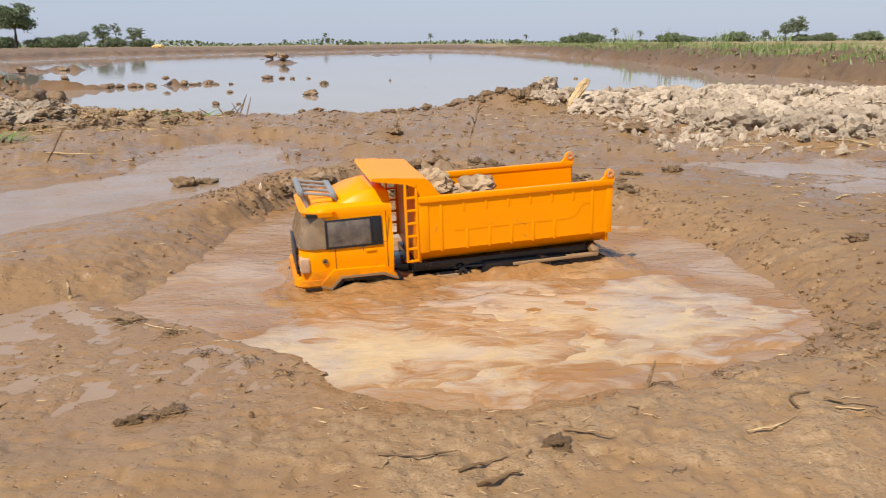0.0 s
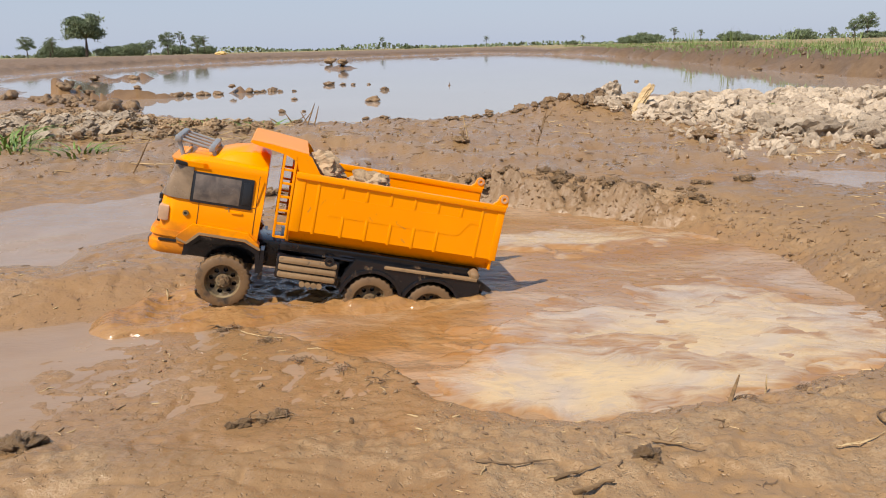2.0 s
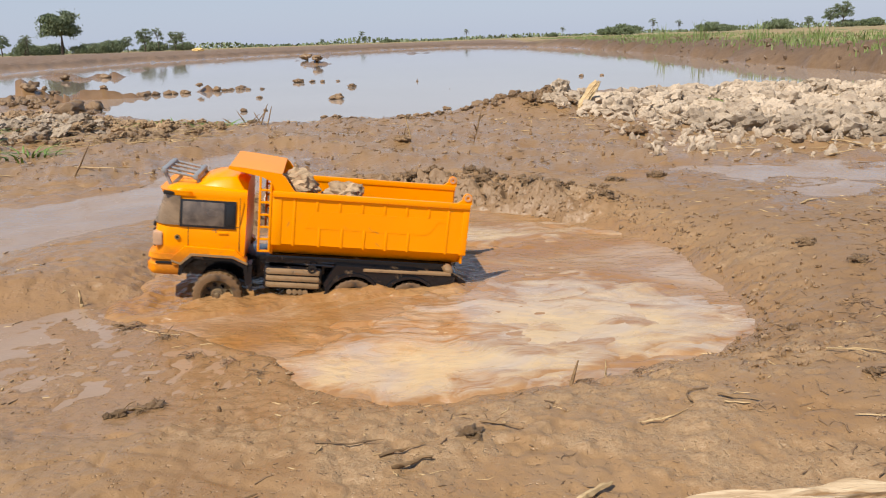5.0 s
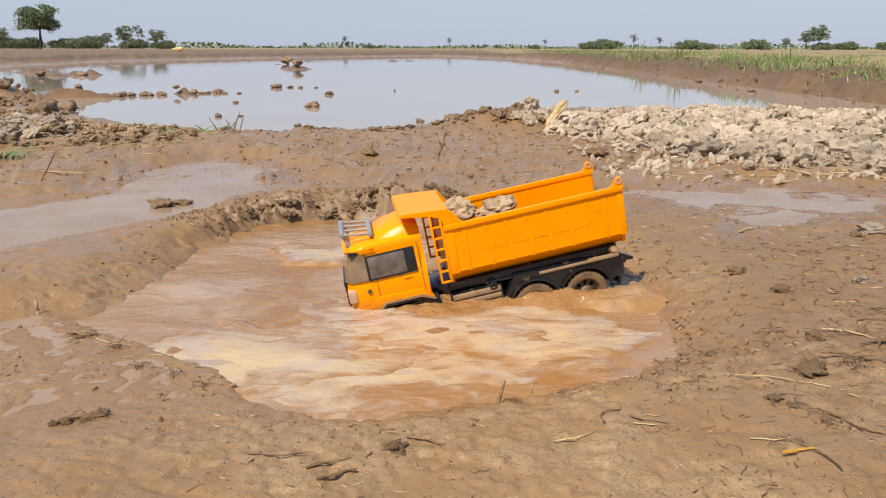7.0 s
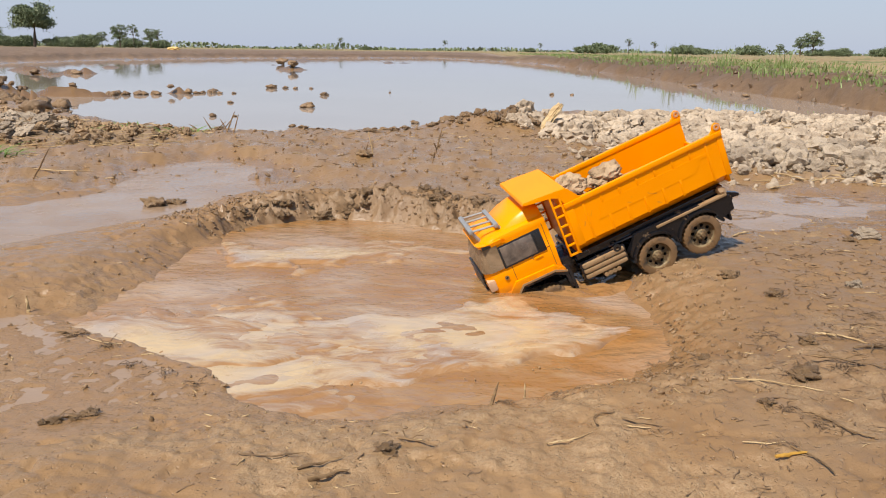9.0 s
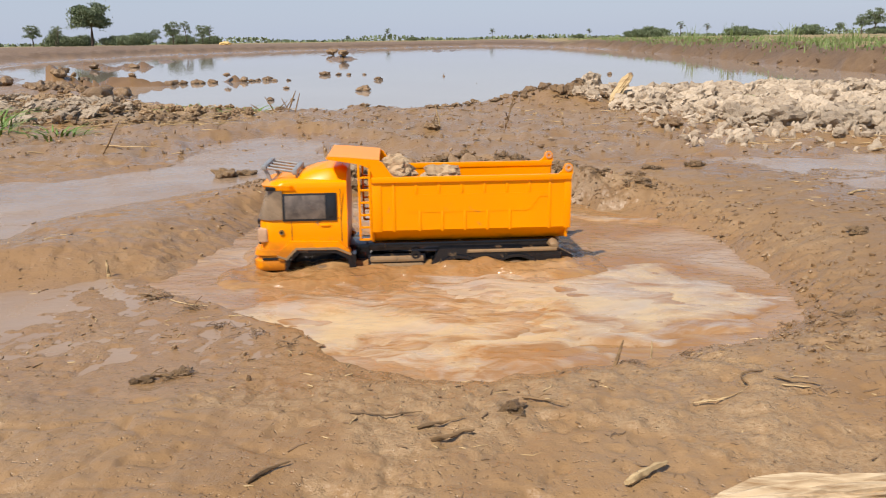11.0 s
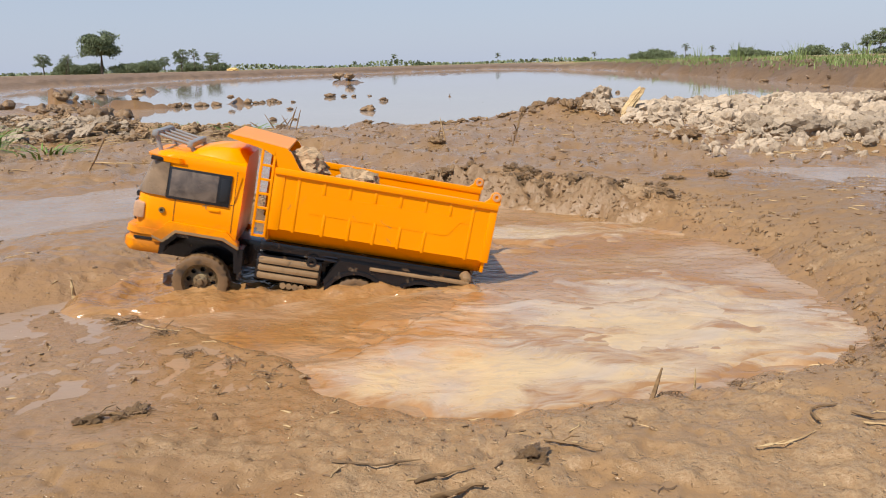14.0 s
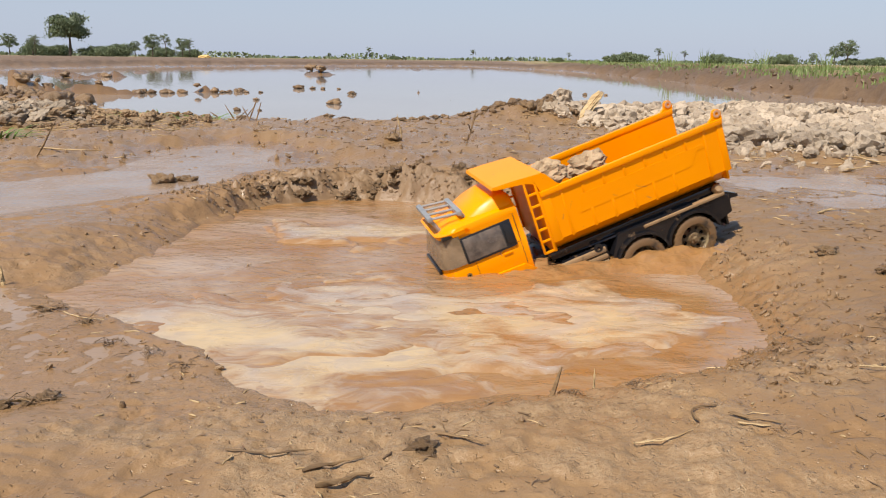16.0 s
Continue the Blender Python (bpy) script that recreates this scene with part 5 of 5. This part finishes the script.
crumbs("bank_clods", 900, lambda: (rng.uniform(3.3, 7.0), rng.uniform(5.2, 26)), 0.02, 0.10, WET_CLOD, "dark clods on the field bank")


# ---- grass ----
def tuft(name, x, y, count, height, spread, material, label, width=0.012, z=None, droop=0.5):
    V, F = [], []
    z = ground_at(x, y) if z is None else z
    for k in range(count):
        a, r = rng.uniform(0, 2 * math.pi), spread * rng.random() ** 0.7
        bx, by = r * math.cos(a) * 0.5, r * math.sin(a) * 0.5
        h, w = height * rng.uniform(0.45, 1.0), width * rng.uniform(0.6, 1.2)
        out = Vector((math.cos(a + rng.uniform(-0.8, 0.8)), math.sin(a), 0)) * h * droop * rng.uniform(0.3, 1.2)
        side = Vector((-out.y, out.x, 0)).normalized() * w if out.length > 1e-4 else Vector((w, 0, 0))
        o = len(V)
        for t in (0, 0.35, 0.7, 1.0):
            c = Vector((x + bx, y + by, z - 0.01)) + out * t * t + Vector((0, 0, h * (t - 0.28 * droop * t * t)))
            ww = side * (1 - t) ** 0.7 * 0.5
            V += [c - ww, c + Vector((0, 0, ww.length * 0.5)), c + ww]
        for k2 in (0, 3, 6):
            for j in (0, 1):
                F.append((o + k2 + j, o + k2 + j + 1, o + k2 + j + 4, o + k2 + j + 3))
    return tagged(link_mesh(name, V, F, material), label, "grass", kind="stuff")


for x, y, n, h in ((-2.16, 3.16, 44, 0.17), (-2.05, 3.0, 26, 0.13), (-1.70, 2.93, 40, 0.10), (-1.55, 3.9, 40, 0.10), (-1.25, 3.85, 30, 0.08), (1.45, 3.9, 25, 0.10)):
    tuft("grass_tuft", x, y, n, h, 0.22, GRASS, "tuft of bent green grass growing from the mud", 0.012, droop=1.6)
for k in range(75):
    t = rng.random()
    y = 7.0 + 26 * t ** 1.6
    x = 4.9 + rng.uniform(-0.2, 1.6) + 0.05 * y
    tuft("reed_tuft", x, y, 24, rng.uniform(0.08, 0.20), 0.9, REED, "tuft of tall green grass on the field bank", 0.016, droop=0.45)
for x, y, h, n in ((5.4, 8.6, 0.85, 22), (5.7, 8.8, 0.55, 30), (5.6, 7.4, 0.5, 26), (6.0, 7.6, 0.55, 26), (5.5, 12.6, 0.45, 30), (5.2, 14.5, 0.5, 26), (5.0, 17.5, 0.6, 24), (4.8, 20.0, 0.6, 22), (6.2, 9.6, 0.4, 26)):
    tuft("reed_clump", x, y, n, h, 0.5, REED, "clump of tall reeds on the field bank", 0.020, droop=0.35)


def verge(name, count, label):
    """Countless short blades along the top of the field bank."""
    xs = [rng.uniform(4.3, 4.7) + 5.5 * rng.random() ** 1.6 for _ in range(count)]
    ys = [7.2 + 48 * rng.random() ** 1.9 for _ in range(count)]
    zs = ground_height(np.array(xs), np.array(ys))[0]
    V, F = [], []
    for x, y, z in zip(xs, ys, zs):
        if noise.noise(Vector((x * 0.7, y * 0.35, 5))) < rng.uniform(-0.6, 0.25):
            continue
        h, w, a = rng.uniform(0.04, 0.12), rng.uniform(0.004, 0.008) * (1 + 0.03 * y), rng.uniform(0, math.pi)
        side, lean = Vector((math.cos(a), math.sin(a), 0)) * w, Vector((rng.gauss(0, 0.35), rng.gauss(0, 0.35), 0)) * h
        base, o = Vector((x, y, z - 0.01)), len(V)
        V += [base - side, base + side, base + lean * 0.4 + side * 0.7 + Vector((0, 0, h * 0.6)), base + lean * 0.4 - side * 0.7 + Vector((0, 0, h * 0.6)), base + lean + Vector((0, 0, h))]
        F += [(o, o + 1, o + 2, o + 3), (o + 3, o + 2, o + 4)]
    return tagged(link_mesh(name, V, F, REED, None, False), label, "grass", kind="stuff")


verge("verge_grass", 14000, "short yellow-green grass along the top of the field bank")


# ---- the far trees ----
def tree_mesh(seed, width, height, trunk, clumps, leaves, flat=0.55):
    """Parts of one tree: a tapered trunk with limbs, and a crown of small leaf clumps."""
    r = random.Random(seed)
    bm = bmesh.new()
    tips = []
    if trunk:
        top = Vector((r.uniform(-0.2, 0.2), 0, height * trunk))
        bent_stick(bm, [(0, 0, -0.2), (r.uniform(-0.1, 0.1), 0, height * trunk * 0.5), top], width * 0.05, width * 0.032, 7)
        for k in range(6):
            a = 2 * math.pi * k / 6 + r.uniform(-0.3, 0.3)
            tip = Vector((math.cos(a) * width * 0.33, math.sin(a) * width * 0.33, height * r.uniform(0.66, 0.85)))
            bent_stick(bm, [top - Vector((0, 0, 0.1)), top.lerp(tip, 0.5) + Vector((0, 0, 0.12 * height)), tip], width * 0.022, width * 0.008, 5)
    V, F = [], []
    z0 = height * trunk * 0.85
    for k in range(clumps):
        a, rr = r.uniform(0, 2 * math.pi), math.sqrt(r.random())
        zz = r.random()
        c = Vector((math.cos(a) * rr * width * 0.42, math.sin(a) * rr * width * 0.42, z0 + (height - z0) * (0.15 + 0.72 * zz) * (1 - 0.3 * rr * rr) ))
        size = width * r.uniform(0.09, 0.17)
        for j in range(leaves):
            d = Vector((r.gauss(0, 1), r.gauss(0, 1), r.gauss(0, 1) * flat)) * size * 0.45
            q = Euler((r.uniform(0, 6), r.uniform(0, 6), r.uniform(0, 6))).to_matrix()
            s = size * r.uniform(0.13, 0.28)
            o = len(V)
            V += [c + d + q @ Vector(v) * s for v in ((-0.5, -0.3, 0), (0.5, -0.35, 0.05), (0.6, 0.3, 0), (-0.4, 0.4, -0.08))]
            F.append((o, o + 1, o + 2, o + 3))
    return bm, V, F


def make_tree(name, seed, width, height, trunk, clumps, leaves, label, flat=0.55):
    ob = tagged(new(name), label, "tree" if trunk else "bush")
    bm, V, F = tree_mesh(seed, width, height, trunk, clumps, leaves, flat)
    if trunk:
        part("trunk", bm, BARK, ob)
    else:
        bm.free()
    link_mesh("crown", V, F, HAZED_LEAF, ob, False)
    return ob


big = make_tree("acacia_tree", 2, 5.4, 5.9, 0.40, 95, 130, "spreading dark green acacia on the far field edge")
big.matrix_world = pose(-53.5, 100, ground_at(-53.5, 100), 0, 0, 20)
tall = make_tree("field_tree", 5, 2.4, 3.3, 0.30, 40, 110, "dark green field tree on the horizon")
tall.matrix_world = pose(-42.6, 100, ground_at(-42.6, 100))
bush = make_tree("bush", 9, 4.6, 1.9, 0.0, 50, 120, "low dark green bush on the horizon")
bush.matrix_world = pose(-47.6, 100, ground_at(-47.6, 100))
slim = make_tree("palm_like_tree", 12, 1.8, 3.4, 0.45, 22, 90, "slim dark tree on the horizon")
slim.matrix_world = pose(-40.8, 100, ground_at(-40.8, 100))
for src, x, y, s in ((bush, -51.0, 101, 0.8), (bush, -56.5, 102, 0.9), (tall, -44.9, 100, 0.7), (tall, -39.0, 101, 0.85), (slim, -37.7, 100, 0.8), (bush, -60, 104, 1.0), (tall, -59, 101, 0.8), (slim, -57.5, 99, 0.9),
                     (tall, -64, 104, 1.0), (bush, -43, 104, 0.8), (bush, -40, 106, 0.7),
                     (tall, -21.5, 150, 0.40), (slim, -21.8, 150, 0.8), (tall, -29.5, 150, 0.40), (bush, -18.0, 160, 0.5), (slim, -2.0, 150, 0.7), (bush, 14.0, 150, 0.5), (slim, 16, 150, 0.6),
                     (bush, 20.5, 110, 0.9), (bush, 18.0, 110, 0.7), (slim, 24.0, 110, 0.7), (bush, 31.0, 108, 0.8), (bush, 34.0, 110, 0.6), (bush, 40.0, 108, 0.85), (tall, 44.0, 108, 0.55), (bush, 49.0, 108, 0.6), (tall, 48.4, 108, 1.15), (tall, 47.2, 109, 0.9),
                     (bush, 52.0, 108, 0.7), (bush, 58.0, 108, 0.8), (slim, 28.0, 112, 0.6)):
    c = copy_thing(src, pose(x, y, ground_at(x, y), 0, 0, rng.uniform(0, 360)))
    c.scale = (s, s, s)
V, F = [], []
for k in range(5200):
    x = rng.uniform(-230, 240)
    y = 210 + rng.uniform(-12, 12)
    s = rng.uniform(0.35, 0.9)
    h = (0.3 + 1.7 * max(0, noise.noise(Vector((x * 0.05, 3, 0))) + 0.2)) * rng.random()
    q = Euler((rng.uniform(0, 6), rng.uniform(0, 6), rng.uniform(0, 6))).to_matrix()
    o = len(V)
    c = Vector((x, y, 0.35 + h))
    V += [c + q @ Vector(v) * s for v in ((-0.5, -0.3, 0), (0.5, -0.35, 0.05), (0.6, 0.3, 0), (-0.4, 0.4, -0.08))]
    F.append((o, o + 1, o + 2, o + 3))
tagged(link_mesh("far_hedge", V, F, HAZED_LEAF, None, False), "thin dark line of shrubs along the horizon", "shrubs", kind="stuff")
bm = lump(31, 3, 0.5, 0.55)
bmesh.ops.scale(bm, vec=(0.75, 0.6, 0.45), verts=bm.verts)
tarp = tagged(part("tarpaulin", bm, plain("yellow_tarp", (0.62, 0.42, 0.16), 0.7, 0, 3)), "yellowish tarpaulin heap on the far bank", "tarpaulin")
tarp.location = (-35.6 * 0.5, 50, ground_at(-17.8, 50) + 0.1)


# ---- the water that the truck pushes up, and bubbles ----
def wake():
    """A choppy swell of brown water hugging the truck's sides, nose and tail."""
    X, Y = np.meshgrid(np.linspace(-0.50, 0.50, 260), np.linspace(-0.27, 0.27, 150))
    d = np.hypot(np.clip(np.abs(X) - 0.285, 0, None), np.clip(np.abs(Y) - 0.086, 0, None))
    near = np.exp(-(d / 0.042) ** 2)
    Z = 0.013 * near * (1 + 1.2 * fbm(X, Y, 14, 3, 2)) - 0.040 * step(0.035, 0.13, d + 0.07 * fbm(X, Y, 8, 3, 5))
    Z = Z + 0.010 * np.exp(-((d - 0.06) / 0.02) ** 2) * (0.25 + fbm(X, Y, 9, 3, 6)) + (0.007 * fbm(X, Y * 1.4, 30, 3, 3) + 0.003 * fbm(X, Y, 80, 2, 7)) * np.exp(-(d / 0.07) ** 2)
    tail = np.exp(-((X - 0.37) / 0.06) ** 2 - (Y / 0.10) ** 2)
    Z = Z + tail * (0.014 * fbm(X, Y, 17, 3, 9) + 0.005)
    ob = grid_mesh("bow_wave", X, Y, Z, WAVE_WATER)
    return tagged(ob, "choppy swell of brown water pushed up round the truck", "water", kind="stuff")


def froth_raft(half_x, half_y, height, seed, label, body=0.95):
    """A drifting sheet of froth with a torn outline and holes."""
    nx, ny = int(half_x * 2.8 / 0.006), int(half_y * 2.8 / 0.006)
    X, Y = np.meshgrid(np.linspace(-1.4 * half_x, 1.4 * half_x, nx), np.linspace(-1.4 * half_y, 1.4 * half_y, ny))
    wx, wy = X + 0.16 * fbm(X, Y, 5, 3, seed), Y + 0.10 * fbm(X + 3, Y, 5, 3, seed + 1)
    thick = body - np.hypot(wx / half_x, wy / half_y) ** 2 + 0.95 * fbm(wx, wy * 2.0, 6, 4, seed + 2, 0.6)
    Z = -0.010 + (height + 0.010) * step(-0.32, 0.22, thick) + 0.003 * fbm(X, Y * 1.6, 9, 3, seed) + 0.0015 * fbm(X, Y * 1.5, 34, 2, seed + 4)
    ob = grid_mesh("froth_raft", X, Y, Z, FROTH, (("thick", thick),))
    bm = bmesh.new()
    bm.from_mesh(ob.data)
    keep = thick.ravel() > -0.34
    bmesh.ops.delete(bm, geom=[v for v, k in zip(list(bm.verts), keep) if not k], context="VERTS")
    bm.to_mesh(ob.data)
    bm.free()
    return tagged(ob, label, "froth", kind="stuff")


WAKE = wake()
# each with its home, how far it is driven against the truck, and its turn
RAFTS = [(froth_raft(0.37, 0.265, 0.0045, 1, "thick cream froth swirling on the muddy water"), 0.10, 1.10, -0.50, -0.10, 16),
         (froth_raft(0.32, 0.135, 0.0062, 4, "band of cream froth along the hole's near shore"), -0.06, 1.02, -0.46, 0.14, -14),
         (froth_raft(0.30, 0.17, 0.0052, 2, "marbled cream froth lying on the muddy water"), 0.22, 1.13, -0.10, 0.05, 10),
         (froth_raft(0.40, 0.16, 0.0050, 6, "thin froth drawn out behind the truck, with sky sheen painted in lavender-grey", 0.55), 0.08, 1.74, -0.30, 0.0, 8)]
BUBBLE = Mat("bubble_film", 0.04)
BUBBLE.set(color=BUBBLE.ramp(BUBBLE.noise(40, 3), (0.3, (0.26, 0.155, 0.07)), (0.7, (0.40, 0.27, 0.15))))


def bubbles(x, y, count, spread, big):
    bm = bmesh.new()
    for k in range(count // 2):
        r = big * (0.15 + 0.45 * rng.random() ** 2)
        bmesh.ops.create_uvsphere(bm, u_segments=12, v_segments=8, radius=r, matrix=Matrix.Translation((rng.gauss(0, spread * 1.2), rng.gauss(0, spread * 0.8), -0.62 * r)))
    ob = tagged(part("bubble_cluster", bm, BUBBLE.m), "cluster of muddy froth bubbles on the water", "bubbles", kind="stuff")
    ob.location = (x, y, 0.004)
    return ob


for x, y, n, sp, big in ((0.02, 0.95, 34, 0.010, 0.0055), (-0.04, 1.02, 26, 0.009, 0.004), (0.16, 1.06, 9, 0.012, 0.003), (0.33, 1.02, 8, 0.012, 0.004), (-0.28, 1.42, 7, 0.012, 0.005),
                         (0.38, 1.18, 9, 0.016, 0.004), (0.10, 1.72, 6, 0.012, 0.005), (-0.15, 1.86, 6, 0.012, 0.005), (-0.22, 1.14, 7, 0.010, 0.004), (0.22, 0.96, 8, 0.012, 0.003)):
    bubbles(x, y, n, sp, big)


# ---- the way things move ----
TRUCK_ROWS = [
    (0, 0.013, 1.433, -0.087, 2.5, -2.0, 14.6),
    (0.5, -0.191, 1.376, -0.069, -5.1, 7.1, 10.1),
    (1, -0.339, 1.322, -0.038, -5.0, 12.4, 12.4),
    (1.5, -0.394, 1.296, -0.014, -1.4, 9.8, 13.0),
    (2, -0.382, 1.313, -0.014, 0.6, 12.7, 14.5),
    (2.5, -0.373, 1.322, -0.017, 2.0, 12.5, 14.1),
    (3, -0.362, 1.328, -0.019, 2.2, 12.3, 13.6),
    (3.5, -0.342, 1.339, -0.020, 3.8, 12.6, 13.6),
    (3.7, -0.351, 1.349, -0.020, 4.3, 12.8, 14.2),
    (4.4, -0.345, 1.352, -0.022, 3.0, 12.5, 13.0),
    (5.1, -0.200, 1.362, -0.050, 0.5, 6.5, 10.5),
    (5.8, -0.030, 1.380, -0.075, -1.0, -0.0, 8.2),
    (6, 0.018, 1.390, -0.073, -0.6, -1.8, 7.9),
    (6.5, 0.145, 1.406, -0.075, 2.0, -7.9, 7.4),
    (7, 0.264, 1.424, -0.061, 1.4, -11.4, 9.4),
    (7.5, 0.405, 1.464, -0.041, -1.1, -19.6, 9.2),
    (8, 0.508, 1.518, -0.010, 4.7, -24.0, 10.4),
    (8.2, 0.532, 1.541, -0.004, 4.2, -24.4, 10.4),
    (8.7, 0.570, 1.565, 0.004, 4.0, -24.6, 10.0),
    (9.4, 0.565, 1.560, 0.002, 4.0, -24.0, 10.0),
    (9.9, 0.440, 1.510, -0.035, 4.0, -20.5, 9.8),
    (10.3, 0.252, 1.453, -0.081, 2.5, -13.1, 10.6),
    (10.5, 0.180, 1.451, -0.072, 3.4, -7.2, 8.8),
    (11, -0.078, 1.386, -0.073, -1.0, 0.3, 8.1),
    (11.5, -0.275, 1.353, -0.044, -2.1, 12.2, 8.3),
    (12, -0.382, 1.331, -0.007, -0.5, 14.8, 11.6),
    (12.5, -0.456, 1.340, 0.015, -5.9, 16.2, 7.2),
    (13, -0.436, 1.344, 0.004, -5.6, 15.5, 7.9),
    (13.5, -0.378, 1.350, -0.016, -2.0, 13.5, 10.5),
    (14, -0.278, 1.359, -0.047, -0.4, 12.1, 11.0),
    (14.5, -0.135, 1.387, -0.074, -2.9, 5.5, 9.5),
    (15, 0.036, 1.433, -0.097, -0.5, -3.0, 9.0),
    (15.5, 0.222, 1.486, -0.091, 1.8, -9.3, 12.4),
    (16, 0.394, 1.555, -0.056, 2.0, -20.7, 14.8),
]


RISE = ((0, 0.5, 1, 1.5, 2, 6.5, 7.5, 8.2, 9.4, 10.5, 11.5, 12, 12.5, 14, 15, 15.5, 16), (0.0, 0.012, 0.016, 0.010, 0.002, 0.0, 0.014, 0.014, 0.010, 0.004, 0.014, 0.012, 0.004, 0.0, 0.0, 0.010, 0.018))


def motions():
    poses = [(t, pose(x, y, z, a, b, c)) for t, x, y, z, a, b, c in TRUCK_ROWS]
    walk(TRUCK, poses)
    for stone, offset in LOAD:
        walk(stone, [(t, m @ offset) for t, m in poses])
    # the swell piles up where the truck drives into it
    walk(WAKE, [(t, pose(x, y, 0.45 * float(np.interp(t, RISE[0], RISE[1])), 0, 0.2 * b, c)) for t, x, y, z, a, b, c in TRUCK_ROWS])
    times = [r[0] for r in TRUCK_ROWS]
    run = [r[1] for r in TRUCK_ROWS]
    for raft, x, y, drive, across, turn in RAFTS:
        late = [(k / 4, float(np.interp(k / 4 - 0.35, times, run))) for k in range(65)]
        walk(raft, [(t, pose(x + drive * v, y + across * v, 0, 0, 0, turn * v)) for t, v in late])
    ticks = [k / 10 for k in range(161)]
    for wheel in WHEELS:
        home = wheel.location.copy()
        walk(wheel, [(t, pose(home.x, home.y, home.z, 0, math.degrees(float(np.interp(t, times, run)) / 0.046) % 360, 0)) for t in ticks])


motions()
